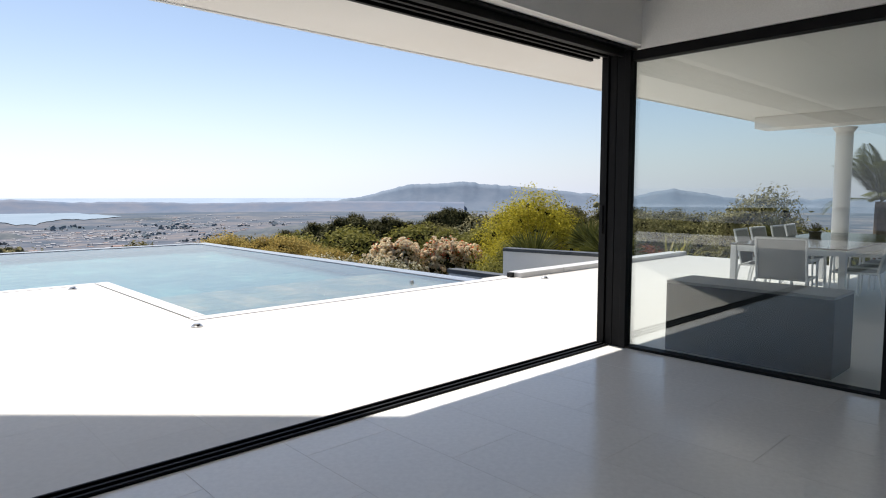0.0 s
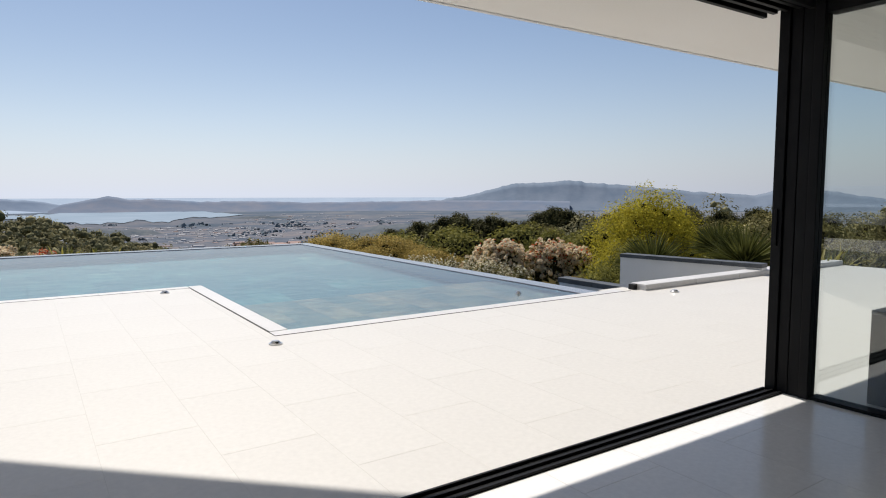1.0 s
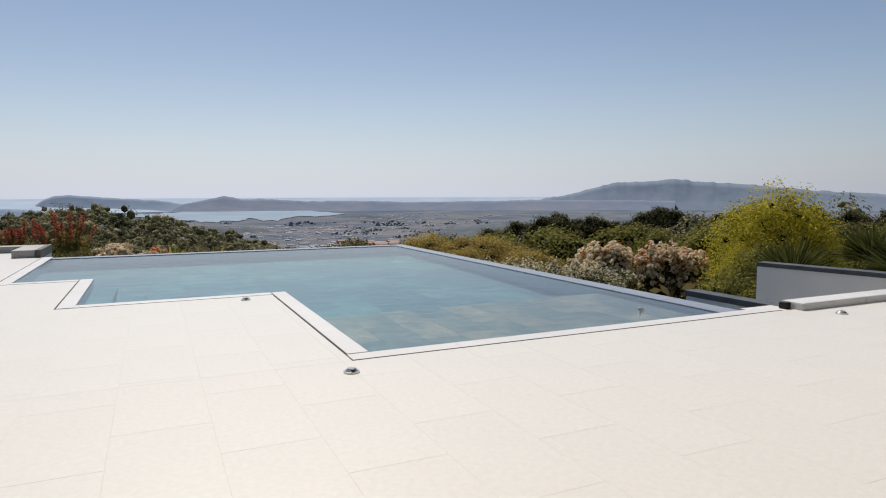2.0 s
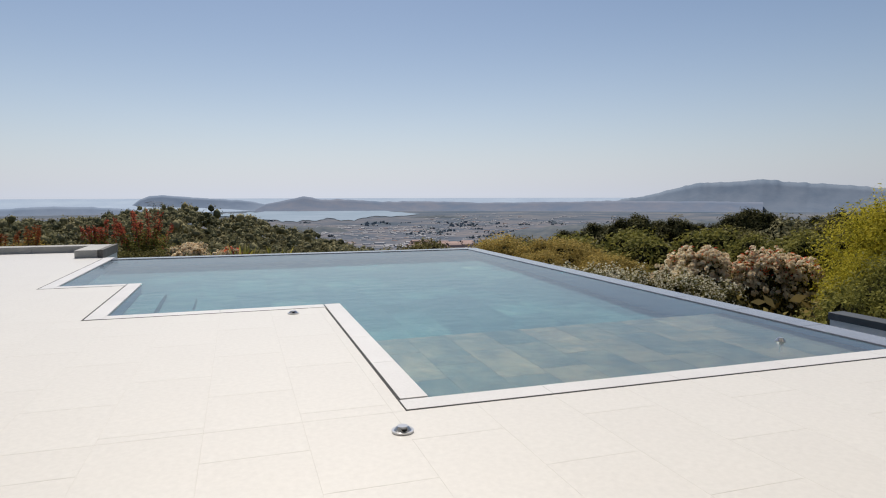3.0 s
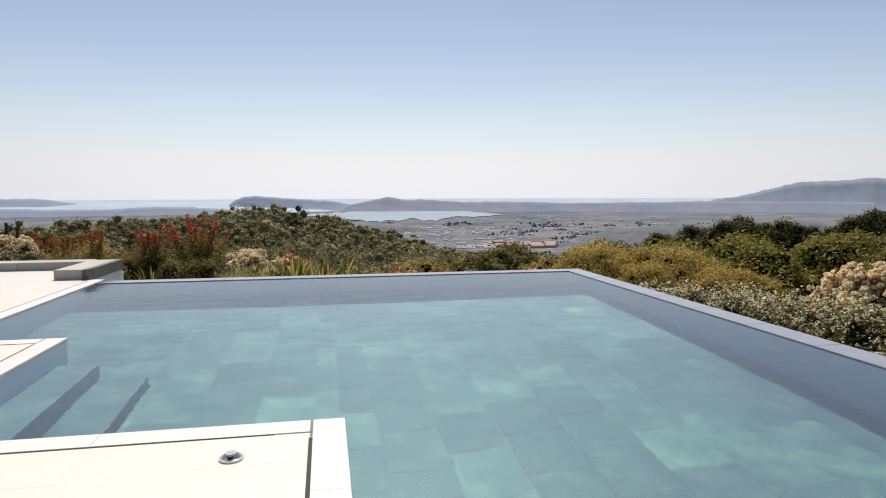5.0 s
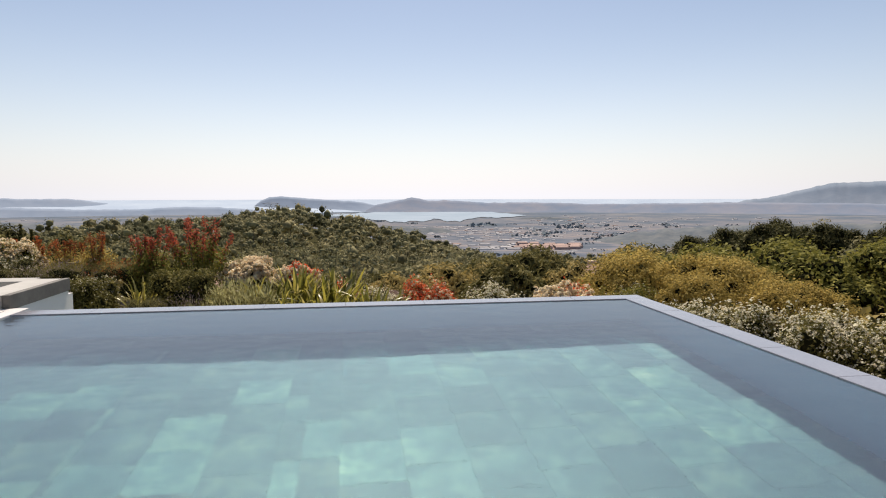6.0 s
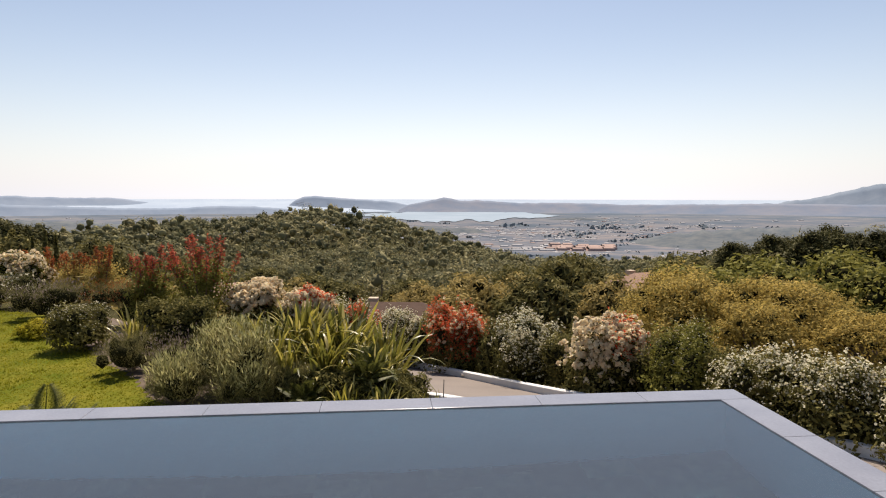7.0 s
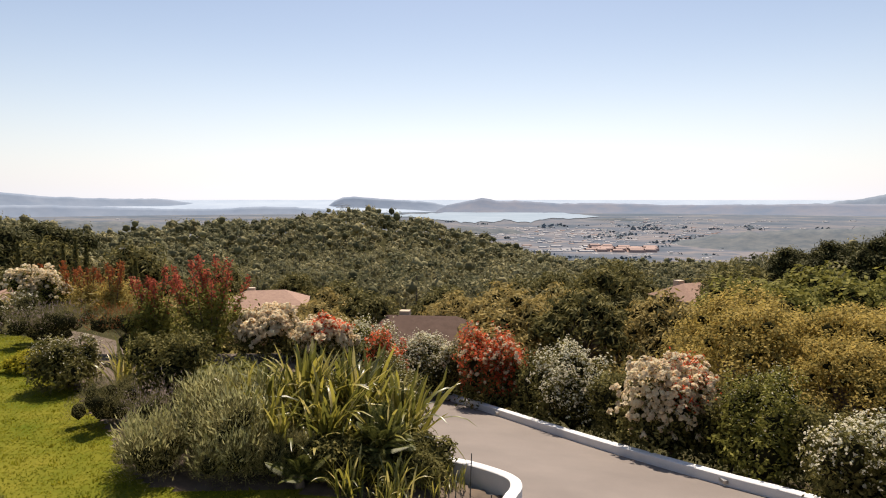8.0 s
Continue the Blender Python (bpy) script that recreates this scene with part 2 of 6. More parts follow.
G_LIMEDARK = leaf_mat("leaf_fresh_green", [(0, (0.08, 0.09, 0.022)), (1, (0.25, 0.25, 0.065))], 0.3)
G_SCRUB = leaf_mat("leaf_scrub", [(0, (0.075, 0.07, 0.024)), (1, (0.28, 0.245, 0.085))], 0.28)
G_LIME = leaf_mat("leaf_lime", [(0, (0.19, 0.19, 0.016)), (1, (0.50, 0.47, 0.06))], 0.5)
G_MID = leaf_mat("leaf_mid_green", [(0, (0.065, 0.075, 0.016)), (1, (0.23, 0.235, 0.058))], 0.3)
G_GREY = leaf_mat("leaf_grey_green", [(0, (0.045, 0.052, 0.018)), (0.6, (0.17, 0.172, 0.07)), (1, (0.40, 0.38, 0.19))], 0.25)
G_SAGE = leaf_mat("sage_tips", [(0, (0.22, 0.24, 0.09)), (1, (0.50, 0.50, 0.27))], 0.35)
G_RED = leaf_mat("leaf_red_photinia", [(0, (0.30, 0.035, 0.016)), (0.6, (0.64, 0.09, 0.04)), (1, (0.76, 0.22, 0.10))], 0.5)
G_RUST = leaf_mat("leaf_rust", [(0, (0.169, 0.058, 0.024)), (1, (0.390, 0.130, 0.048))], 0.35)
G_BLOSSOM = leaf_mat("blossom_cream", [(0, (0.62, 0.50, 0.33)), (1, (0.70, 0.74, 0.60))], 0.55)
G_WHITEFL = leaf_mat("blossom_white", [(0, (0.56, 0.52, 0.41)), (1, (0.82, 0.78, 0.63))], 0.5)
G_PALM = leaf_mat("palm_leaf", [(0, (0.03, 0.042, 0.012)), (1, (0.125, 0.14, 0.04))], 0.25, 0.4)
G_LAVENDER = leaf_mat("lavender_spike", [(0, (0.20, 0.17, 0.16)), (1, (0.38, 0.32, 0.30))], 0.25)
G_LAWN = leaf_mat("grass_blade", [(0, (0.085, 0.112, 0.006)), (0.6, (0.16, 0.19, 0.010)), (1, (0.28, 0.26, 0.03))], 0.5, 0.7, 0.9)
G_REDRUST = leaf_mat("leaf_red_shoot", [(0, (0.17, 0.04, 0.025)), (0.5, (0.34, 0.075, 0.05)), (1, (0.48, 0.15, 0.09))], 0.4)


# mesh helpers
def part(name, bm, material, parent=None, label=""):
    me = bpy.data.meshes.new(name)
    bm.to_mesh(me)
    bm.free()
    me.materials.append(material)
    ob = new(name, me)
    if parent:
        ob.parent = parent
    return tagged(ob, label)


def thing(name, label, category, group="", kind="", at=(0, 0, 0), rz=0.0):
    ob = new(name)
    ob.matrix_basis = pose(*at, 0, 0, rz)
    return tagged(ob, label, category, group, kind)


def box(bm, x0, x1, y0, y1, z0, z1, bevel=0.0):
    g = bmesh.ops.create_cube(bm, size=1.0)
    vs = g["verts"]
    bmesh.ops.scale(bm, vec=(x1 - x0, y1 - y0, z1 - z0), verts=vs)
    bmesh.ops.translate(bm, vec=((x0 + x1) / 2, (y0 + y1) / 2, (z0 + z1) / 2), verts=vs)
    if bevel:
        es = list({e for v in vs for e in v.link_edges})
        bmesh.ops.bevel(bm, geom=es, offset=bevel, segments=2, affect="EDGES", profile=0.6)
    return bm


def slab(name, x0, x1, y0, y1, z0, z1, mat, parent=None, bevel=0.0, label=""):
    return part(name, box(bmesh.new(), x0, x1, y0, y1, z0, z1, bevel), mat, parent, label)


def rod(bm, a, b, r0, r1, seg=8):
    a, b = Vector(a), Vector(b)
    d = b - a
    g = bmesh.ops.create_cone(bm, cap_ends=True, segments=seg, radius1=r0, radius2=r1, depth=d.length)
    m = Matrix.Translation((a + b) / 2) @ d.to_track_quat("Z", "Y").to_matrix().to_4x4()
    bmesh.ops.transform(bm, matrix=m, verts=g["verts"])
    return bm


def disc(bm, x, y, z, r, h, seg=24):
    return rod(bm, (x, y, z), (x, y, z + h), r, r, seg)


def structure(ob, label, category):
    return tagged(ob, label, category, kind="structure")


def np_mesh(name, verts, faces, mat, parent=None, label="", smooth=False):
    """One mesh from arrays: verts (n, 3), faces (m, k)."""
    verts, faces = np.asarray(verts, np.float32), np.asarray(faces, np.int32)
    me = bpy.data.meshes.new(name)
    n, k = faces.shape
    me.vertices.add(len(verts))
    me.vertices.foreach_set("co", verts.ravel())
    me.loops.add(n * k)
    me.loops.foreach_set("vertex_index", faces.ravel())
    me.polygons.add(n)
    me.polygons.foreach_set("loop_start", np.arange(0, n * k, k, dtype=np.int32))
    if smooth:
        me.polygons.foreach_set("use_smooth", np.ones(n, bool))
    me.update(calc_edges=True)
    me.materials.append(mat)
    ob = new(name, me)
    if parent:
        ob.parent = parent
    return tagged(ob, label)


RNG = np.random.default_rng(7)


def unit(v):
    return v / np.maximum(np.linalg.norm(v, axis=1, keepdims=True), 1e-6)


def leaf_quads(pos, out, size, aspect=0.5, up=0.4, fold=0.6):
    """Pointed leaves at pos, turned loosely to the direction out."""
    n = len(pos)
    nrm = unit(out * fold + RNG.normal(size=(n, 3)) * 0.6 + np.array([0, 0, up]))
    t = unit(np.cross(nrm, RNG.normal(size=(n, 3))))
    b = np.cross(nrm, t)
    s = (np.asarray(size) * RNG.uniform(0.65, 1.35, n))[:, None]
    v = np.stack([pos - t * s, pos + b * s * aspect, pos + t * s, pos - b * s * aspect], 1).reshape(-1, 3)
    return v, np.arange(4 * n).reshape(-1, 4)


def needle_quads(pos, out, length, width=0.11):
    """Narrow needles that stand up and out."""
    n = len(pos)
    t = unit(out * 0.7 + RNG.normal(size=(n, 3)) * 0.35 + np.array([0, 0, 0.9]))
    b = unit(np.cross(t, RNG.normal(size=(n, 3))))
    s = (length * RNG.uniform(0.6, 1.4, n))[:, None]
    v = np.stack([pos - t * s * 0.5, pos + b * s * width, pos + t * s, pos - b * s * width], 1).reshape(-1, 3)
    return v, np.arange(4 * n).reshape(-1, 4)


def blob_points(n, centre, radii, shell=0.55, lump=0.25, flat=-0.6):
    """Points in the outer part of an uneven ellipsoid, with their outward directions."""
    d = unit(RNG.normal(size=(n, 3)))
    d[:, 2] = np.where(d[:, 2] < flat, -d[:, 2], d[:, 2])
    ph = RNG.uniform(0, 6.28, 6)
    w = 1 + lump * (np.sin(4 * d[:, 0] + ph[0]) * np.sin(4 * d[:, 1] + ph[1]) + 0.6 * np.sin(7 * d[:, 2] + ph[2] + 5 * d[:, 0]) + 0.4 * np.sin(11 * d[:, 1] + ph[3]))
    r = w * (shell + (1 - shell) * RNG.random(n) ** 0.6)
    return np.asarray(centre) + d * r[:, None] * np.asarray(radii), d


def join_leaves(sets):
    vs, fs, o = [], [], 0
    for v, f in sets:
        vs.append(v)
        fs.append(f + o)
        o += len(v)
    return np.concatenate(vs), np.concatenate(fs)


# ---- the lie of the land ----
def smooth(a, b, x):
    t = np.clip((np.asarray(x) - a) / (b - a), 0, 1)
    return t * t * (3 - 2 * t)


CREST_AZ = [-180, -60, -45, -33, -29, -27, -22, -18, -14, -9.8, -4.8, -2, 0.8, 3, 8, 12, 16, 22, 180]
CREST_EL = [-4, -2.4, -1.9, -1.8, -2.7, -3.3, -2.8, -2.0, -2.1, -1.5, -0.95, -1.75, -1.85, -2.7, -3.9, -5.0, -6.0, -8.0, -8]


def road_z(x, y):
    return -2.9 - 0.08 * (x - 3.2) - 0.19 * (y - 18.5)


def land(x, y):
    x, y = np.asarray(x, float), np.asarray(y, float)
    r, az = np.hypot(x, y), np.degrees(np.arctan2(x, y))
    ahead = np.maximum(y, 0.75 * np.abs(x))
    fall = np.interp(ahead, [0, 18.5, 45, 80, 150, 400, 700], [0, 0, -6.2, -13.5, -22, -44, -70])
    right = -2.95 - 0.08 * np.clip(x - 3.2, -2, 6) + fall
    hold = smooth(-6, -12, x)
    left = -2.4 + np.interp(ahead, [0, 27, 45, 80, 150, 400, 700], [0, 0, -6.2, -13.8, -22, -44, -70]) * (1 - hold) + np.interp(ahead, [0, 32, 40, 60, 150, 400, 700], [0, 0, -1.5, -8.0, -22, -44, -70]) * hold
    z = left + (right - left) * smooth(-0.5, 3.0, x - 0.12 * (y - 20))
    crest = 2.4 + 430 * np.tan(np.radians(np.interp(az, CREST_AZ, CREST_EL))) - 9.5
    z = z + np.maximum(crest + 47, 0) * smooth(110, 430, r) * (1 - smooth(450, 720, r))
    side = smooth(16, 34, az) * (1 - smooth(85, 120, az))
    z = z + side * 8.0 * smooth(45, 150, r) * (1 - smooth(190, 430, r))
    xl = np.interp(y, [12, 16.6, 18.5, 19.75, 21.2, 24, 27, 30.5, 36], [2.7, 2.85, 3.15, 1.98, 1.2, 0.4, -0.6, -2.4, -5.0])
    xr = np.interp(y, [10, 16, 18.6, 20.4, 23.2, 26.4, 29.2, 32.4, 36], [11.2, 10, 8.9, 7.7, 6.1, 4.6, 3.3, 1.6, -0.8])
    cut = (x > xl - 0.15) & (x < xr + 0.3) & (y > 11) & (y < 36)
    z = np.where(cut, np.minimum(z, road_z(x, y) - 0.2), z)
    far = 1.3 + r * np.tan(np.radians(np.interp(r, [600, 1000, 1500, 2200, 3000, 3600, 4200, 4800], [-6.2, -4.8, -3.5, -2.45, -1.78, -1.5, -1.35, -0.9])))
    return z + (far - z) * smooth(450, 800, r)


def land_z(x, y):
    return float(land(x, y))


# one sheet of ground to the horizon
radii = np.concatenate([np.linspace(0.5, 50, 60), np.geomspace(52, 800, 70), np.geomspace(830, 4850, 60)])
azs = np.radians(np.arange(0, 360, 1.0))
RR, AA = np.meshgrid(radii, azs, indexing="ij")
GX, GY = RR * np.sin(AA), RR * np.cos(AA)
GZ = land(GX, GY)
na, nr = len(azs), len(radii)
ii, jj = np.meshgrid(np.arange(nr - 1), np.arange(na), indexing="ij")
j2 = (jj + 1) % na
faces = np.stack([ii * na + jj, (ii + 1) * na + jj, (ii + 1) * na + j2, ii * na + j2], -1).reshape(-1, 4)[:, ::-1]
m, nt, b = node_mat("country_ground")
tc = nt.nodes.new("ShaderNodeTexCoord")
ln = nt.nodes.new("ShaderNodeVectorMath")
ln.operation = "LENGTH"
nt.links.new(tc.outputs["Object"], ln.inputs[0])
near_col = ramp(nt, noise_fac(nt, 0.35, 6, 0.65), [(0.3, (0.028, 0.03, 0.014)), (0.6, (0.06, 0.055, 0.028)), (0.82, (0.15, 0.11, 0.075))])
# from here out the ground tones hold the blue-grey of distance haze
hazy_plain_col = ramp(nt, noise_fac(nt, 0.0045, 7, 0.62), [(0.38, (0.085, 0.108, 0.135)), (0.48, (0.135, 0.15, 0.18)), (0.545, (0.225, 0.205, 0.205)), (0.60, (0.12, 0.14, 0.17)), (0.68, (0.20, 0.19, 0.20))])
hazy_far_col = ramp(nt, noise_fac(nt, 0.003, 8, 0.72), [(0.42, (0.10, 0.13, 0.165)), (0.52, (0.145, 0.165, 0.195)), (0.58, (0.22, 0.215, 0.215)), (0.64, (0.12, 0.145, 0.18))])


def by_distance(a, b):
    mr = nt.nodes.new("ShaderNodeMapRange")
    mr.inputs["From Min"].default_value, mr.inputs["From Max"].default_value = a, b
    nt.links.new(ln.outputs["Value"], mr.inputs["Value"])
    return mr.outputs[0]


# haze painted in: the colour turns bluer and greyer with distance
col = mix(nt, by_distance(450, 900), near_col, hazy_plain_col)
col = mix(nt, by_distance(1700, 3600), col, hazy_far_col)
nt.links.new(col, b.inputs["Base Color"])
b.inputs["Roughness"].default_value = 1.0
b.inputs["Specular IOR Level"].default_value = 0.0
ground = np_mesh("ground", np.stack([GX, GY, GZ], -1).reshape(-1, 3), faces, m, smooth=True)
structure(ground, "sloping dry Mediterranean ground running down to a wide valley plain", "ground")


def polar_sheet(name, az, r, el, mat, label, category):
    """A sheet over the land: az in degrees (n), r and el (n, k) from its near rim to its far one."""
    a = np.radians(np.asarray(az))[:, None]
    v = np.stack([r * np.sin(a), r * np.cos(a), 1.3 + r * np.tan(np.radians(el))], -1)
    n, k = r.shape
    i, j = np.meshgrid(np.arange(n - 1), np.arange(k - 1), indexing="ij")
    f = np.stack([i * k + j, i * k + j + 1, (i + 1) * k + j + 1, (i + 1) * k + j], -1).reshape(-1, 4)[:, ::-1]
    return structure(np_mesh(name, v.reshape(-1, 3), f, mat, smooth=True), label, category)


# matte far-off surface with the haze of distance mixed into both tones
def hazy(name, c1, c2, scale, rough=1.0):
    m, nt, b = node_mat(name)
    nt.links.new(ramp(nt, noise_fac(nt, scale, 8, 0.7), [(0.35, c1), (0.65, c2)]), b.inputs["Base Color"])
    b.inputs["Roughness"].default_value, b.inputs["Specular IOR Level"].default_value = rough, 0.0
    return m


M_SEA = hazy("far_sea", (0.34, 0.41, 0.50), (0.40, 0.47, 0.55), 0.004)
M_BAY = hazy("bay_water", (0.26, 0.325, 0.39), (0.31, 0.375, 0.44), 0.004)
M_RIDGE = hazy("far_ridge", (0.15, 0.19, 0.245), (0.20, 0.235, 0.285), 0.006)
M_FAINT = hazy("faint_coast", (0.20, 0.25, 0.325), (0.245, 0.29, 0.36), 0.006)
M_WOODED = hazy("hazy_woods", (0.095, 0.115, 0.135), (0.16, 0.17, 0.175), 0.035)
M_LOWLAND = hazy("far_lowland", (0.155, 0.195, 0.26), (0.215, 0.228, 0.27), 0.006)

az = np.arange(-75, 40, 0.5)
u = np.linspace(0, 1, 14)
RIM_AZ = [-75, -20, -13, -9, -3, 2, 40]
rim_el, rim_r = np.interp(az, RIM_AZ, [-1.0, -1.05, -1.35, -1.5, -1.41, -1.34, -1.34]), np.interp(az, RIM_AZ, [4250, 4250, 3950, 3600, 3900, 4160, 4160])
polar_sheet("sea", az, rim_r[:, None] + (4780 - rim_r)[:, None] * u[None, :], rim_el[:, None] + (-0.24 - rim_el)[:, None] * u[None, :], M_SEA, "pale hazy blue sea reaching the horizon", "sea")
az = np.arange(-3, 16.01, 0.1)
w = np.maximum(np.sin(np.pi * (az + 3) / 19.0), 0) ** 0.8
coast = np.array([noise.fractal((v * 0.55, 3.1, 0.7), 1.0, 2.0, 5) for v in az])
coast_far = np.array([noise.fractal((v * 0.7, 8.4, 0.2), 1.0, 2.0, 5) for v in az])
near_el, far_el = -1.75 - 0.5 * w * np.interp(az, [-3, 2, 8, 16], [0.2, 0.75, 1.0, 0.55]) - 0.30 * w * coast, -1.75 + (0.42 + 0.22 * coast_far) * w
bay_el = near_el[:, None] + (far_el - near_el)[:, None] * u[None, :]
bay_r = np.interp(bay_el, [-3.5, -2.45, -1.78, -1.5, -1.35, -0.9], [1500, 2200, 3000, 3600, 4200, 4800])
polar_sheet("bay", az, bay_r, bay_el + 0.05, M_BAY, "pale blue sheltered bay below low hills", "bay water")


def ridge(name, az, el, r, foot_el, mat, label, depth=350, rough=0.05):
    a = np.arange(az[0], az[-1] + 0.01, 0.15)
    top = np.interp(a, az, el)
    jag = np.array([noise.fractal((v * 1.3, r * 0.01, 0.3), 1.0, 2.0, 5) for v in a]) * rough
    jag = jag * smooth(0, 3, a - az[0]) * smooth(0, 3, az[-1] - a)
    foot = np.full_like(top, foot_el)
    k = np.linspace(0, 1, 9)
    prof = k ** 1.3
    els = foot[:, None] + (np.maximum(top, foot + 0.005) - foot)[:, None] * prof[None, :] + jag[:, None] * prof[None, :] ** 6
    fold = np.array([[noise.fractal((v * 0.9, kk * 3, r * 0.02), 1.0, 2.0, 4) for kk in k] for v in a])
    rr = r - depth * (1 - k)[None, :] + fold * depth * 0.03 * np.sin(np.pi * k)[None, :]
    rr = np.concatenate([rr, np.full((len(a), 1), r + 120.0)], 1)
    els = np.concatenate([els, foot[:, None] - 0.3], 1)
    polar_sheet(name, a, rr, els, mat, label, "distant hills")


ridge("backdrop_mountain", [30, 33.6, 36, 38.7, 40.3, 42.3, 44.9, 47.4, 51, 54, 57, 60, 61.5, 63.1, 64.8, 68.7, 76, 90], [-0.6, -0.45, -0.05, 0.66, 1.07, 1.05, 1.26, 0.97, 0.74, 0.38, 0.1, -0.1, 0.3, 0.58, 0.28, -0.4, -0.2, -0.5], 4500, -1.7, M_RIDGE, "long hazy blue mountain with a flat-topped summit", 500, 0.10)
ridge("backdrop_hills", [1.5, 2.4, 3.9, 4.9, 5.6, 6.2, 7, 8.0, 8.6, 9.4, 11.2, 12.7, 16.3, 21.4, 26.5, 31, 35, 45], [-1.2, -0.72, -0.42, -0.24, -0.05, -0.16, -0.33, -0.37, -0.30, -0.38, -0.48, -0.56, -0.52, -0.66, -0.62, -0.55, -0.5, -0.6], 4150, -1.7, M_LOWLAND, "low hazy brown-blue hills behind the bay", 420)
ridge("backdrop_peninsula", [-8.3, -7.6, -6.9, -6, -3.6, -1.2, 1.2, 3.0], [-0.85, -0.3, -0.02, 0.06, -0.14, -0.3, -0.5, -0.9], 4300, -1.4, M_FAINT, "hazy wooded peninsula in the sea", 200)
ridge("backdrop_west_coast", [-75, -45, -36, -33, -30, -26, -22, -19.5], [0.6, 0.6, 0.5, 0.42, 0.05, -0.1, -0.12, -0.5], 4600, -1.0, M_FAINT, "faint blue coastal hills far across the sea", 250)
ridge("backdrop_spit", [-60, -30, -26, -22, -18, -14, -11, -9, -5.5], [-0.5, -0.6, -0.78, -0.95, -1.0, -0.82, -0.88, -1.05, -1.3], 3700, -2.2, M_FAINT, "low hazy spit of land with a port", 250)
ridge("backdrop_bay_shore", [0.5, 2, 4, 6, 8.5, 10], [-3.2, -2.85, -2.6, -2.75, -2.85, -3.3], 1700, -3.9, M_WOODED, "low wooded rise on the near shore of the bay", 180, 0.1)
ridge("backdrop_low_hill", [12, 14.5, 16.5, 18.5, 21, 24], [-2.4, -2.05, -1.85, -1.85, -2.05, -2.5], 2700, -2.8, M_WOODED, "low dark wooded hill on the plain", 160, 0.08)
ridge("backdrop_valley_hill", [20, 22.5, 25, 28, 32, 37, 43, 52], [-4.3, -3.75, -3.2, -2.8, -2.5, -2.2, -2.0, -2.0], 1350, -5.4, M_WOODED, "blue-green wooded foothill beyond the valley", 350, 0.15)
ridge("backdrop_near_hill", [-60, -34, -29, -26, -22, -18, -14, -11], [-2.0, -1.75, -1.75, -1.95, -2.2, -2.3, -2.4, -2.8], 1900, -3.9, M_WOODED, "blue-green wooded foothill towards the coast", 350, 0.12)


# ---- the terrace and the pool ----
# slot lines of the drain; the coping lies between them and the water
XR, YF = 4.66, 11.03            # outer faces of the overflow walls
WEIR, BASIN_WALL = 0.30, 0.17    # width of the overflow stones and of the walls under them
FLOOR_Z, SHELF_Z, WATER_Z = -1.52, -0.44, -0.012
DECK = [(-14.0, 11.0, -13.0, 0.0), (-14.0, 0.0, 0.0, 3.74), (-14.0, -2.53, 3.74, 6.45), (-14.0, -3.645, 6.45, 11.2), (-14.0, -3.78, 11.2, 12.8)]

deck = thing("terrace", "large terrace of pale porcelain tiles in bright sun", "terrace", kind="structure")
for x0, x1, y0, y1 in DECK:
    slab("bed", x0, x1, y0, y1, -3.2, -0.0008, M_JOINT, deck)
slab("bed", XR + 0.1, 11.0, 0.0, 0.3, -3.2, -0.0018, M_JOINT, deck)


def in_deck(x, y):
    return any(x0 <= x <= x1 and y0 <= y <= y1 for x0, x1, y0, y1 in DECK)


TW, TL, GAP = 0.535, 1.07, 0.0012
tiles = []
ix0 = math.floor((-14.0 + 0.09) / TW)
for ix in range(ix0, 22):
    xa = ix * TW - 0.09
    for iy in range(-14, 14):
        ya = iy * TL - 0.45 + (TL / 2 if ix % 2 else 0) + (0.03 * (ix % 3))
        for x0, x1, y0, y1 in DECK:
            if x0 == -14.0 and y0 == -13.0:
                y0 = -3.50
            a, b2, c, d = max(xa, x0), min(xa + TW, x1), max(ya, y0), min(ya + TL, y1)
            if b2 - a > 0.03 and d - c > 0.03:
                tiles.append((a, b2, c, d))
for xa in np.arange(2.42, 11.0, TW):
    for ya in np.arange(-9.0, -3.50, TL):
        tiles.append((xa, min(xa + TW, 11.0), ya, min(ya + TL, -3.50)))


def tile_box(bm_or_lists, a, b2, c, d, z0, z1, e=0.0008):
    V, F = bm_or_lists
    o = len(V)
    V += [(a, c, z0), (b2, c, z0), (b2, d, z0), (a, d, z0), (a + e, c + e, z1), (b2 - e, c + e, z1), (b2 - e, d - e, z1), (a + e, d - e, z1)]
    F += [(o + 4, o + 5, o + 6, o + 7), (o, o + 1, o + 5, o + 4), (o + 1, o + 2, o + 6, o + 5), (o + 2, o + 3, o + 7, o + 6), (o + 3, o, o + 4, o + 7)]


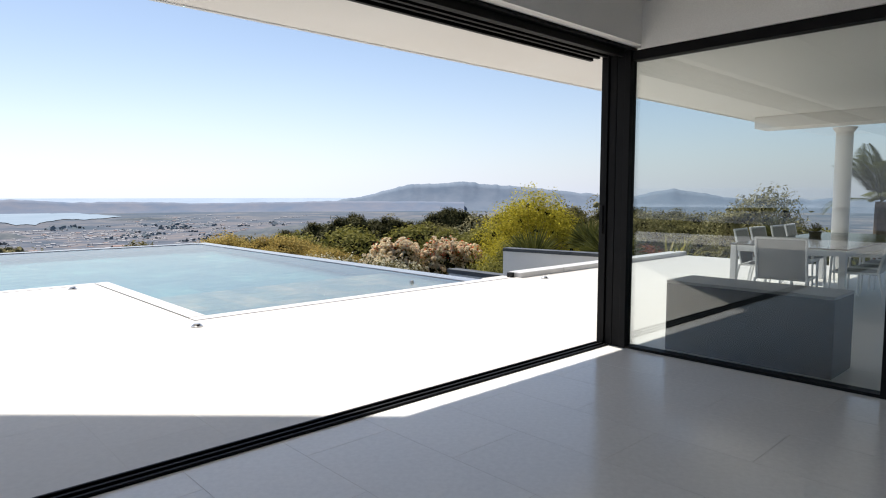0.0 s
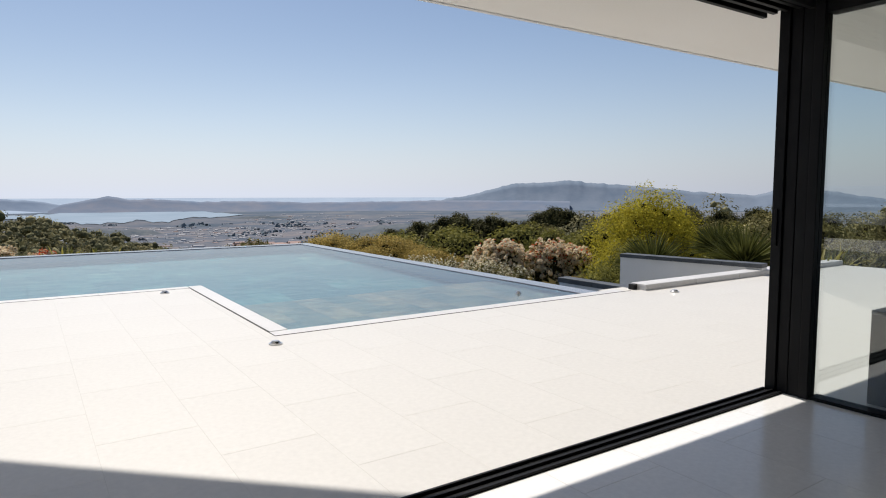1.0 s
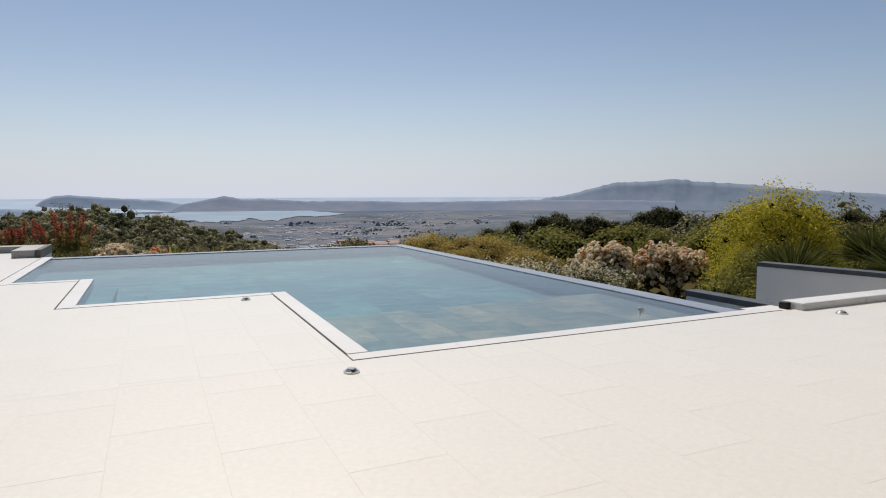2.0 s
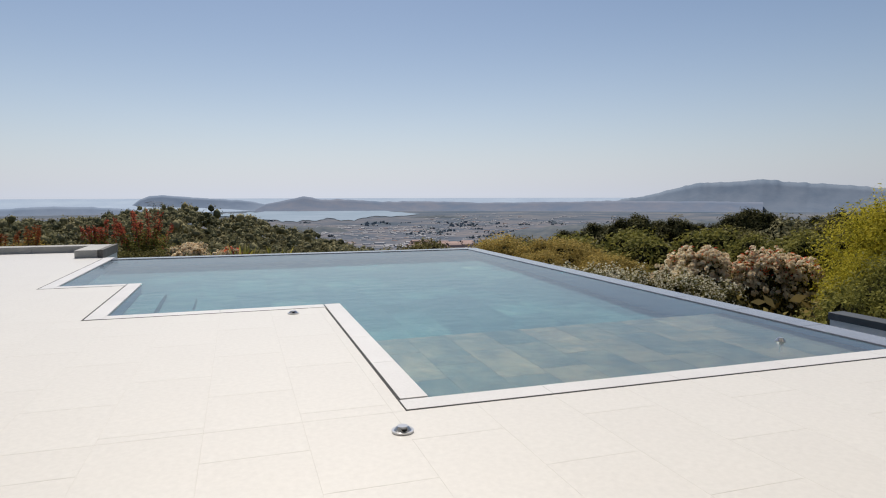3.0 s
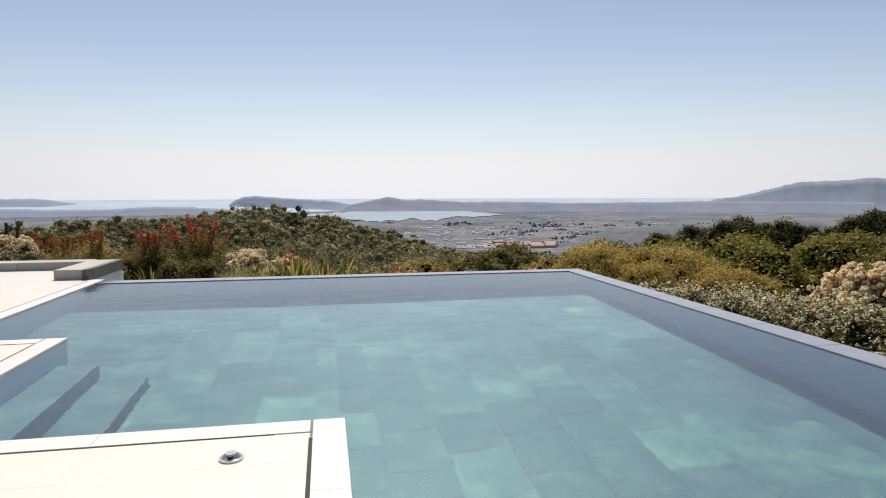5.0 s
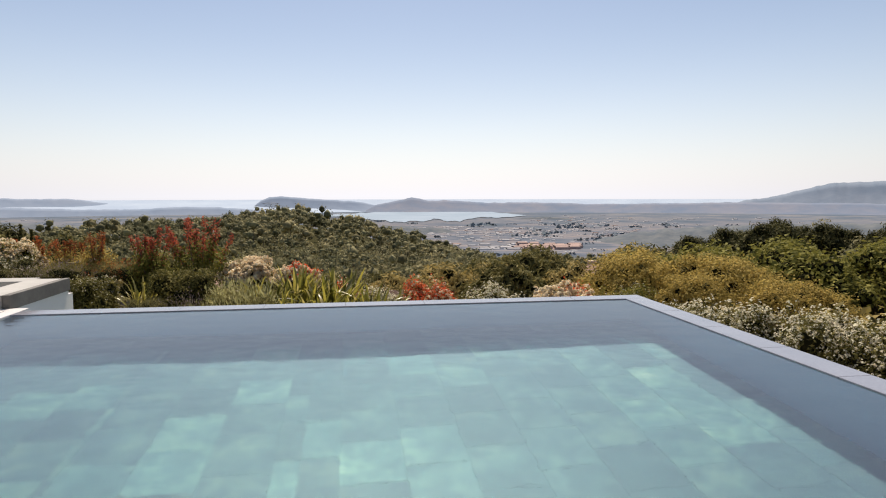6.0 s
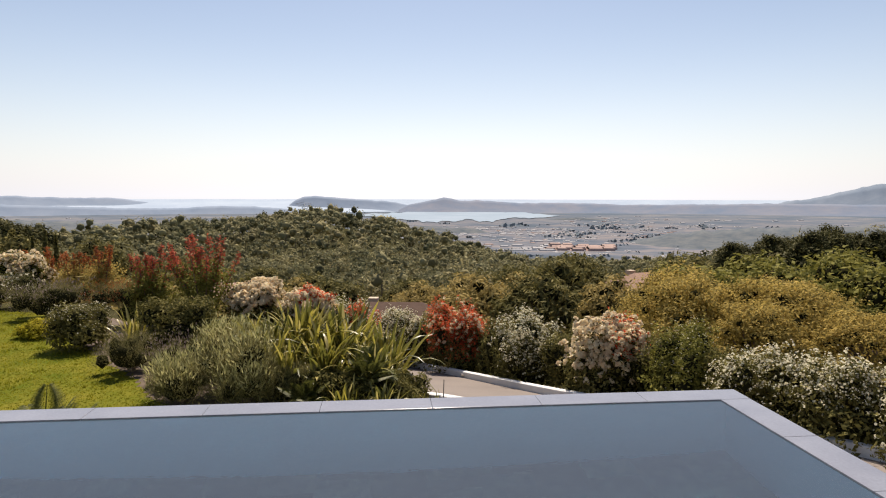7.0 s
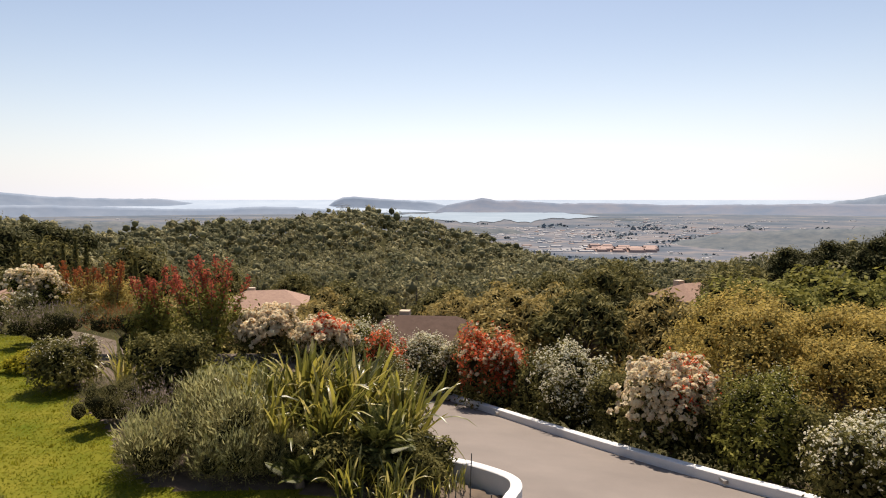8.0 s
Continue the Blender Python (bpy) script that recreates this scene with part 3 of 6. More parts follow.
def lay_tiles(rects, name, mat, parent, z0, z1, near, limit=300, gap=GAP, uneven=0.0):
    """Tiles one by one near the given place, the rest joined."""
    rects = sorted(rects, key=lambda q: (0.5 * (q[0] + q[1]) - near[0]) ** 2 + (0.5 * (q[2] + q[3]) - near[1]) ** 2)
    cache = {}
    for a, b2, c, d in rects[:limit]:
        w, l = round(b2 - a, 3), round(d - c, 3)
        if (w, l) not in cache:
            V, F = [], []
            tile_box((V, F), -w / 2 + gap / 2, w / 2 - gap / 2, -l / 2 + gap / 2, l / 2 - gap / 2, z0, z1)
            me = bpy.data.meshes.new(name)
            me.from_pydata(V, [], F)
            me.materials.append(mat)
            cache[(w, l)] = me
        ob = new(name, cache[(w, l)])
        ob.parent = parent
        ob.matrix_basis = Matrix.Translation(((a + b2) / 2, (c + d) / 2, random.uniform(-uneven, uneven)))
    if rects[limit:]:
        V, F = [], []
        for a, b2, c, d in rects[limit:]:
            tile_box((V, F), a + gap / 2, b2 - gap / 2, c + gap / 2, d - gap / 2, z0, z1)
        me = bpy.data.meshes.new(name + "_field")
        me.from_pydata(V, [], F)
        me.materials.append(mat)
        ob = new(name + "_field", me)
        ob.parent = parent
        tagged(ob, kind="stuff")


# drain slots and coping, run by run
coping = thing("pool_coping", "smooth pale stone pool coping with a dark drain slot", "pool coping", kind="structure")
RECTS = [(0.0, 5.0, 0.0, 0.2), (0.0, 0.2, 0.2, 3.94), (-2.33, 0.0, 3.74, 3.94), (-2.53, -2.33, 3.74, 6.65), (-3.445, -2.53, 6.45, 6.65), (-3.645, -3.445, 6.45, 11.2)]
for n, (x0, x1, y0, y1) in enumerate(RECTS):
    along_x = (x1 - x0) > (y1 - y0)
    length = (x1 - x0) if along_x else (y1 - y0)
    k = max(1, round(length / 1.05))
    for i in range(k):
        f0, f1 = i / k, (i + 1) / k
        if along_x:
            slab("coping_stone", x0 + length * f0 + 0.001, x0 + length * f1 - 0.001, y0 + 0.013, y1, -0.10, 0.004, M_COPING, coping, 0.004)
        else:
            slab("coping_stone", x0 + 0.013, x1, y0 + length * f0 + (0.023 if i == 0 and n in (1, 3) else 0.001), y0 + length * f1 - 0.001, -0.10, 0.0045, M_COPING, coping, 0.004)
for x0, x1, y0, y1 in ((0.0, 5.1, -0.003, 0.014), (-0.008, 0.014, -0.003, 3.66), (-2.53, -0.2, 3.738, 3.754), (-2.536, -2.516, 3.74, 6.42), (-3.645, -2.7, 6.448, 6.464), (-3.65, -3.631, 6.45, 11.0)):
    slab("drain_slot", x0, x1, y0, y1, -0.06, 0.0025, M_SLOT, coping)

# the basin
pool = thing("swimming_pool", "overflow swimming pool lined with stone tiles, deep ones tinted as by water", "swimming pool", kind="structure")
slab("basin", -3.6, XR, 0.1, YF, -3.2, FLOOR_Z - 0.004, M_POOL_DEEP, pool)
slab("wall", -2.38, 0.2, 0.2, 3.94, -3.0, -0.10, M_POOL_WALL, pool)
slab("wall", -3.6, -2.34, 3.6, 6.65, -3.0, -0.101, M_POOL_WALL, pool)
slab("wall", -3.705, -3.445, 6.4, 11.2, -3.0, -0.102, M_POOL_WALL, pool)
slab("wall", 0.0, XR, 0.02, 0.2, -3.0, -0.103, M_POOL_WALL, pool)
slab("shelf", 0.2, XR - BASIN_WALL, 0.2, 2.38, FLOOR_Z - 0.02, SHELF_Z - 0.004, M_POOL_SHELF, pool, 0.0)
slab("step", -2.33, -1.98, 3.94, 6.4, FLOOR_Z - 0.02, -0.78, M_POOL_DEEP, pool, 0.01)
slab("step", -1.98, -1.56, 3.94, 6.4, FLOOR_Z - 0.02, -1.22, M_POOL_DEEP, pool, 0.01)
# the overflow walls, clad in slabs
weir_far = [(-3.6 + i * 1.0333, -3.6 + (i + 1) * 1.0333) for i in range(8)]
slab("overflow_wall", -3.645, XR - 0.02, YF - BASIN_WALL + 0.01, YF - 0.02, -3.2, -0.03, M_POOL_WALL, pool)
slab("overflow_wall", XR - BASIN_WALL + 0.01, XR - 0.02, 0.2, YF - BASIN_WALL + 0.01, -3.2, -0.031, M_POOL_WALL, pool)
for a, b2 in weir_far:
    slab("overflow_stone", a + 0.001, b2 - 0.001, YF - WEIR, YF, -0.032, 0.0, M_WEIR, pool, 0.006)
for i in range(11):
    a = 0.2 + i * (YF - WEIR - 0.2) / 11
    b2 = 0.2 + (i + 1) * (YF - WEIR - 0.2) / 11
    slab("overflow_stone", XR - WEIR, XR, a + 0.001, b2 - 0.001, -0.033, 0.0, M_WEIR, pool, 0.006)

# water: one sheet inside the rims
wp = [(0.2, 0.2), (XR - WEIR, 0.2), (XR - WEIR, YF - WEIR), (-3.445, YF - WEIR), (-3.445, 6.65), (-2.33, 6.65), (-2.33, 3.94), (0.2, 3.94)]
bm = bmesh.new()
bm.faces.new([bm.verts.new((x, y, WATER_Z)) for x, y in wp])
water = part("water", bm, M_WATER)
water.visible_shadow = False
structure(water, "clear still pool water, turquoise over the deep end", "water")

# house: indoor floor, sliding door track, corner frame, fixed glazing, roof
floor = slab("floor", -9.0, 2.30, -13.0, -3.64, -0.25, -0.0025, M_JOINT)
structure(floor, "glossy pale grey porcelain floor indoors", "floor")
track = thing("sliding_door_frame", "black aluminium sliding door frame, opened wide", "sliding door", kind="structure")
slab("track_base", -9.0, 2.27, -3.64, -3.50, -0.06, 0.001, M_DARK, track)
for y in (-3.63, -3.572, -3.512):
    slab("rail", -9.0, 2.27, y - 0.008, y + 0.008, 0.001, 0.016, M_DARK, track, 0.003)
slab("head_base", -9.0, 2.32, -3.80, -3.42, 2.57, 2.592, M_DARK, track)
for y, z in ((-3.74, 2.51), (-3.66, 2.53), (-3.58, 2.53), (-3.50, 2.53), (-3.43, 2.52)):
    slab("head_rail", -9.0, 2.24, y - 0.016, y + 0.016, z, 2.57, M_DARK, track, 0.003)
for y0, y1, x0 in ((-3.585, -3.515, 2.27), (-3.66, -3.59, 2.285), (-3.735, -3.665, 2.285), (-3.80, -3.74, 2.27)):
    slab("stacked_stile", x0, 2.32, y0, y1, 0.0, 2.57, M_DARK, track, 0.006)
slab("corner_post", 2.32, 2.37, -3.80, -3.50, -0.01, 2.592, M_DARK, track, 0.005)
slab("stile_pull", 2.255, 2.272, -3.56, -3.54, 1.00, 1.25, M_DARK, track, 0.003)

window = thing("window_1", "fixed full-height glazing in a black aluminium frame", "window", kind="structure")
for y0, y1 in ((-5.69, -3.80), (-8.9, -5.77)):
    slab("pane", 2.335, 2.351, y0, y1, 0.02, 2.50, M_GLASS, window)
slab("frame", 2.29, 2.40, -9.0, -3.80, -0.02, 0.022, M_DARK, window, 0.003)
slab("frame", 2.29, 2.40, -9.0, -3.80, 2.48, 2.56, M_DARK, window, 0.003)
slab("mullion", 2.28, 2.41, -5.77, -5.69, 0.0, 2.50, M_DARK, window, 0.003)

wall = thing("wall_upper", "white plastered wall above the glazing", "wall", kind="structure")
slab("plaster", -9.0, 2.44, -3.89, -3.36, 2.594, 3.25, M_PLASTER, wall)
slab("plaster", 2.27, 2.44, -9.0, -3.89, 2.562, 3.25, M_PLASTER, wall)
structure(slab("ceiling", -9.0, 2.44, -13.0, -3.36, 3.25, 3.45, M_SOFFIT), "white plaster ceiling indoors", "ceiling")
structure(slab("wall_back", -9.2, 2.44, -13.2, -13.0, -0.2, 3.45, M_PLASTER), "white plaster wall at the back of the room", "wall")
structure(slab("wall_west", -9.2, -9.0, -13.0, -11.5, -0.2, 3.45, M_PLASTER), "white plaster side wall of the room", "wall")
structure(slab("wall_east", 2.29, 2.44, -13.0, -9.0, -0.2, 3.45, M_PLASTER), "white plaster wall beside the glazing", "wall")
sensor = slab("wall_sensor", 2.20, 2.268, -4.02, -3.95, 2.93, 2.97, M_WHITEMETAL, None, 0.008)
tagged(sensor, "small white plastic sensor high in the room corner", "sensor")

# roof slab; towards the sea its rim turns out at an angle
bm = bmesh.new()
rim = [(11.0, -2.03), (-9.2, -2.03), (-9.2, -3.35), (11.0, -3.35)]
lo = [bm.verts.new((x, y, 2.70)) for x, y in rim]
hi = [bm.verts.new((x, y, 3.02)) for x, y in rim]
bm.faces.new(lo[::-1])
bm.faces.new(hi)
for i in range(len(rim)):
    j = (i + 1) % len(rim)
    bm.faces.new((lo[i], lo[j], hi[j], hi[i]))
roof = thing("roof_overhang", "broad white roof overhang over the terrace", "roof", kind="structure")
part("soffit", bm, M_SOFFIT, roof)
slab("soffit", 2.445, 11.0, -9.0, -3.35, 2.70, 3.019, M_SOFFIT, roof)
slab("drip_edge", -9.2, 11.0, -2.034, -2.000, 2.692, 2.7, M_WHITEMETAL, roof)
slab("roof_beam", 9.0, 9.6, -9.0, -2.25, 2.50, 2.699, M_SOFFIT, roof, 0.01)
# unseen upper storey, added so that its slanting rim casts the deck's shadow
upper = thing("upper_storey", "unseen white upper storey with a wide flat roof", "house", kind="structure")
slab("wall", -9.2, 11.0, -13.0, -3.9, 3.46, 6.0, M_RENDER, upper)
bm = bmesh.new()
rim = [(11.0, -0.3), (0.78, -0.3), (0.38, 0.05), (-3.07, 3.35), (-9.2, 9.2), (-9.2, -13.2), (11.0, -13.2)]
lo = [bm.verts.new((x, y, 6.0)) for x, y in rim]
hi = [bm.verts.new((x, y, 6.3)) for x, y in rim]
bm.faces.new(lo)
bm.faces.new(hi[::-1])
for i in range(len(rim)):
    j = (i + 1) % len(rim)
    bm.faces.new((lo[j], lo[i], hi[i], hi[j]))
part("upper_roof", bm, M_SOFFIT, upper)


# ---- terrace things ----
def deck_spot(x, y):
    t = thing("deck_spotlight", "small round steel spotlight set into the pale deck", "spotlight", "deck spotlights", at=(x, y, 0.0))
    bm = bmesh.new()
    disc(bm, 0, 0, 0.0, 0.062, 0.012)
    part("rim", bm, M_STEEL, t)
    bm = bmesh.new()
    rod(bm, (0, 0, 0.012), (0, 0, 0.034), 0.05, 0.03, 20)
    part("dome", bm, M_STEEL, t)
    bm = bmesh.new()
    disc(bm, 0, -0.03, 0.014, 0.018, 0.014, 12)
    part("lens", bm, M_DARK, t, "dark glass lens")
    return t


first = deck_spot(-0.11, -0.32)
for x, y in ((-0.39, 3.45), (5.5, -0.42)):
    copy_thing(first, pose(x, y, 0))
bm = bmesh.new()
disc(bm, 3.68, 0.76, SHELF_Z, 0.006, -SHELF_Z, 8)
rod(bm, (3.68, 0.76, -0.01), (3.68, 0.76, 0.02), 0.045, 0.025, 16)
tagged(part("pool_nozzle", bm, M_STEEL), "round steel inlet nozzle standing in the pool shelf", "pool nozzle")

# kerb and dark-coped walls beside the pool
kerb = thing("deck_kerb", "low pale grey kerb along the terrace edge", "kerb", kind="structure")
for i in range(5):
    bm = box(bmesh.new(), 5.28 + i * 1.15, 5.28 + (i + 1) * 1.15 - 0.003, -0.12, 0.16, -0.1, 0.085, 0.02)
    part("kerb_stone", bm, M_COPING, kerb)
lw = thing("wall_low_side", "low white wall topped with dark slate coping", "garden wall", kind="structure", at=(8.31, 0.0, 0.0), rz=9.7)
slab("wall_body", -0.10, 0.10, -0.1, 2.55, -3.4, 0.12, M_RENDER, lw)
for i in range(4):
    slab("coping_slab", -0.13, 0.13, -0.1 + i * 0.6625, -0.1 + (i + 1) * 0.6625 - 0.004, 0.12, 0.19, M_SLATE, lw, 0.006)
lw2 = thing("wall_gutter", "low dark stone wall of the overflow gutter", "garden wall", kind="structure")
slab("wall_body", 5.32, 5.46, 0.17, 1.65, -3.4, -0.08, M_RENDER, lw2)
for i in range(2):
    slab("coping_slab", 5.28, 5.50, 0.17 + i * 0.74, 0.17 + (i + 1) * 0.74 - 0.004, -0.08, 0.0, M_SLATE, lw2, 0.006)
slab("gutter_floor", XR, 5.32, 0.0, 11.0, -3.3, -1.6, M_POOL_WALL, lw2)
slab("gutter_vent", 5.19, 5.27, 0.03, 0.12, -0.04, 0.075, M_SLOT, lw2)

M_WEATHERED = surface("weathered_stone", (0.09, 0.085, 0.078), (0.17, 0.16, 0.145), 0.8, 4, 40)
# parapet at the far end of the terrace
par = thing("wall_parapet", "low pale stone parapet at the end of the terrace", "parapet", kind="structure")
for i in range(8):
    slab("parapet_stone", -4.22 - (i + 1) * 1.2 + 0.004, -4.22 - i * 1.2, 12.8, 13.25, -0.1, 0.15, M_PARAPET, par, 0.012)
slab("parapet_base", -14.0, -3.76, 12.8, 13.24, -3.2, -0.1, M_RENDER, par)
slab("parapet_end", -4.22, -3.79, 11.25, 12.95, -0.01, 0.165, M_PARAPET, par, 0.012)
slab("parapet_edge", -3.788, -3.75, 11.245, 12.955, -0.012, 0.166, M_WEATHERED, par, 0.008, "weathered dark stone edge")
slab("parapet_end_base", -4.2, -3.72, 11.26, 12.8, -3.2, -0.012, M_RENDER, par)
slab("slate_edge", -3.75, -3.67, 11.2, 12.95, -0.02, 0.172, M_WEATHERED, par, 0.006)
slab("end_face", -3.74, -3.69, 11.22, 12.93, -3.2, -0.02, M_RENDER, par)

# dark counter block under the overhang
bm = box(bmesh.new(), 2.52, 3.0, -5.34, -4.05, 0.0, 0.585, 0.004)
blk = thing("outdoor_counter", "low anthracite counter block with a grey worktop", "counter")
part("body", bm, M_ANTHRACITE, blk)
slab("worktop", 2.519, 3.001, -5.341, -4.049, 0.585, 0.61, M_MESH, blk, 0.004, "grey stone worktop")


def dining_table(x0, x1, y0, y1):
    t = thing("dining_table", "long white outdoor dining table with a frosted glass top", "table", at=((x0 + x1) / 2, (y0 + y1) / 2, 0))
    w, d = (x1 - x0) / 2, (y1 - y0) / 2
    slab("tabletop", -w, w, -d, d, 0.735, 0.75, M_TABLEGLASS, t, 0.003, "pale blue frosted glass top")
    for s in (-1, 1):
        slab("apron", -w + 0.06, w - 0.06, s * (d - 0.05) - 0.02, s * (d - 0.05) + 0.02, 0.66, 0.733, M_WHITEMETAL, t, 0.004)
        slab("apron", s * (w - 0.05) - 0.02, s * (w - 0.05) + 0.02, -d + 0.07, d - 0.07, 0.661, 0.732, M_WHITEMETAL, t, 0.004)
        for q in (-1, 1):
            slab("leg", s * (w - 0.05) - 0.035, s * (w - 0.05) + 0.035, q * (d - 0.05) - 0.035, q * (d - 0.05) + 0.035, 0.0, 0.734, M_WHITEMETAL, t, 0.006)
    return t


def garden_chair():
    t = thing("garden_chair", "white metal garden armchair with grey sling fabric", "chair", "chairs round the table")
    bm = bmesh.new()
    for i in range(6):
        a, b2 = i / 6, (i + 1) / 6
        za, zb = 0.45 + 0.43 * a, 0.45 + 0.43 * b2
        ya, yb = 0.22 + 0.10 * a ** 1.5, 0.22 + 0.10 * b2 ** 1.5
        v = [bm.verts.new(p) for p in ((-0.23, ya, za), (0.23, ya, za), (0.23, yb, zb), (-0.23, yb, zb))]
        bm.faces.new(v)
    bmesh.ops.remove_doubles(bm, verts=bm.verts, dist=0.001)
    bmesh.ops.solidify(bm, geom=bm.faces[:], thickness=0.012)
    part("backrest", bm, M_MESH, t, "grey woven backrest")
    part("seat", box(bmesh.new(), -0.23, 0.23, -0.24, 0.22, 0.425, 0.445, 0.008), M_MESH, t, "grey woven seat")
    bm = bmesh.new()
    for s in (-1, 1):
        rod(bm, (s * 0.245, 0.22, 0.43), (s * 0.245, 0.325, 0.89), 0.014, 0.014)
    rod(bm, (-0.25, 0.325, 0.885), (0.25, 0.325, 0.885), 0.014, 0.014)
    part("back_frame", bm, M_WHITEMETAL, t)
    for s in (-1, 1):
        bm = bmesh.new()
        rod(bm, (s * 0.245, -0.25, 0.435), (s * 0.245, 0.24, 0.435), 0.014, 0.014)
        part("seat_rail", bm, M_WHITEMETAL, t)
        bm = bmesh.new()
        rod(bm, (s * 0.265, -0.24, 0.63), (s * 0.265, 0.27, 0.65), 0.018, 0.018)
        part("armrest", bm, M_WHITEMETAL, t)
        for y0, y1, top in ((-0.26, -0.24, 0.63), (0.32, 0.24, 0.44)):
            bm = bmesh.new()
            rod(bm, (s * 0.265, y0, 0.0), (s * 0.258, y1, top), 0.013, 0.014)
            part("leg", bm, M_WHITEMETAL, t)
    return t


TBX, TBY = (5.30, 8.8), (-4.70, -3.42)
dining_table(*TBX, *TBY)
chair = garden_chair()
chair.matrix_basis = pose(4.9, -4.22, 0, 0, 0, 97)
for i in range(4):
    copy_thing(chair, pose(6.15 + 0.66 * i, -3.55 + 0.04 * (i % 2), 0, 0, 0, random.uniform(-6, 6)))
    copy_thing(chair, pose(6.15 + 0.66 * i, -4.62 - 0.05 * (i % 2), 0, 0, 0, 180 + random.uniform(-6, 6)))
bm = bmesh.new()
for i in range(40):
    a, e = random.uniform(0, 6.28), random.uniform(0.3, 1.4)
    rod(bm, (0, 0, 0.06), (0.13 * math.cos(a) * math.cos(e), 0.13 * math.sin(a) * math.cos(e), 0.06 + 0.13 * math.sin(e)), 0.010, 0.002, 4)
cen = thing("table_plant", "small green plant in a low pot on the table", "plant", at=(7.6, -3.7, 0.75))
part("foliage", bm, G_MID, cen)
bm = bmesh.new()
rod(bm, (0, 0, 0), (0, 0, 0.07), 0.07, 0.09, 16)
part("pot", bm, M_ANTHRACITE, cen)
col_t = thing("round_column", "round white column carrying the roof overhang", "column", kind="structure", at=(9.85, -3.42, 0))
bm = bmesh.new()
rod(bm, (0, 0, 0), (0, 0, 2.42), 0.13, 0.13, 32)
part("shaft", bm, M_SOFFIT, col_t)
bm = bmesh.new()
rod(bm, (0, 0, 2.42), (0, 0, 2.499), 0.14, 0.19, 32)
part("capital", bm, M_SOFFIT, col_t)


# ---- drive, kerbs, lawn ----
def ribbon(name, pts, z_of, width, height, mat, parent, lift=0.0):
    """A low wall along a line of points in plan."""
    P = [Vector(p) for p in pts]
    bm = bmesh.new()
    rows = []
    for i, p in enumerate(P):
        d = (P[min(i + 1, len(P) - 1)] - P[max(i - 1, 0)]).normalized()
        n = Vector((-d.y, d.x)) * width / 2
        z = z_of(p.x, p.y) + lift
        a, b2 = p + n, p - n
        rows.append([bm.verts.new(q) for q in ((a.x, a.y, z - 0.5), (a.x, a.y, z + height - 0.015), (a.x * 0.9 + b2.x * 0.1, a.y * 0.9 + b2.y * 0.1, z + height), (b2.x * 0.9 + a.x * 0.1, b2.y * 0.9 + a.y * 0.1, z + height), (b2.x, b2.y, z + height - 0.015), (b2.x, b2.y, z - 0.5))])
    for r0, r1 in zip(rows, rows[1:]):
        for k in range(5):
            bm.faces.new((r0[k], r0[k + 1], r1[k + 1], r1[k]))
    bm.faces.new(rows[0][::-1])
    bm.faces.new(rows[-1])
    bmesh.ops.recalc_face_normals(bm, faces=bm.faces[:])
    return part(name, bm, mat, parent)


def curve_pts(ctrl, n=40):
    """A smooth line through the points."""
    out = []
    for i in range(len(ctrl) - 1):
        p0, p1, p2, p3 = (Vector(ctrl[max(0, min(len(ctrl) - 1, i + k))]) for k in (-1, 0, 1, 2))
        for j in range(n // (len(ctrl) - 1)):
            t = j / (n // (len(ctrl) - 1))
            out.append(0.5 * ((2 * p1) + (p2 - p0) * t + (2 * p0 - 5 * p1 + 4 * p2 - p3) * t * t + (3 * p1 - p0 - 3 * p2 + p3) * t ** 3))
    return out + [Vector(ctrl[-1])]


RIGHT_KERB = curve_pts([(11.2, 10.0), (10.0, 16.0), (8.9, 18.6), (7.7, 20.4), (6.1, 23.2), (4.6, 26.4), (3.3, 29.2), (1.6, 32.4), (-0.5, 35.5)])
LEFT_KERB = curve_pts([(2.75, 14.0), (2.85, 16.6), (3.18, 17.8), (3.15, 18.5), (2.62, 19.2), (1.98, 19.75), (1.2, 21.2), (0.4, 24.0), (-0.6, 27.0), (-2.4, 30.5)])
rv, rf = [], []
for i, (a, b2) in enumerate(zip(RIGHT_KERB, LEFT_KERB)):
    for k in range(9):
        p = a.lerp(b2, k / 8)
        rv.append((p.x, p.y, road_z(p.x, p.y)))
for i in range(len(RIGHT_KERB) - 1):
    for k in range(8):
        rf.append((i * 9 + k, i * 9 + k + 1, (i + 1) * 9 + k + 1, (i + 1) * 9 + k))
structure(np_mesh("road", rv, rf, M_ROAD, smooth=True), "pale beige asphalt driveway bending downhill", "driveway")
rk = thing("kerb_outer", "low white painted kerb wall along the driveway", "kerb", kind="structure")
ribbon("kerb_wall", [(p.x + 0.1, p.y + 0.04) for p in RIGHT_KERB], road_z, 0.22, 0.24, M_KERB, rk)
for q in ((7.93, 20.2), (4.1, 27.7)):
    slab("kerb_lamp", q[0] - 0.13, q[0] - 0.02, q[1] - 0.16, q[1] + 0.1, road_z(*q) + 0.10, road_z(*q) + 0.17, M_STEEL, rk)
lk = thing("kerb_inner", "curved white kerb wall round the planting bed", "kerb", kind="structure")
ribbon("kerb_wall", [(p.x - 0.05, p.y) for p in LEFT_KERB], road_z, 0.2, 0.36, M_KERB, lk)


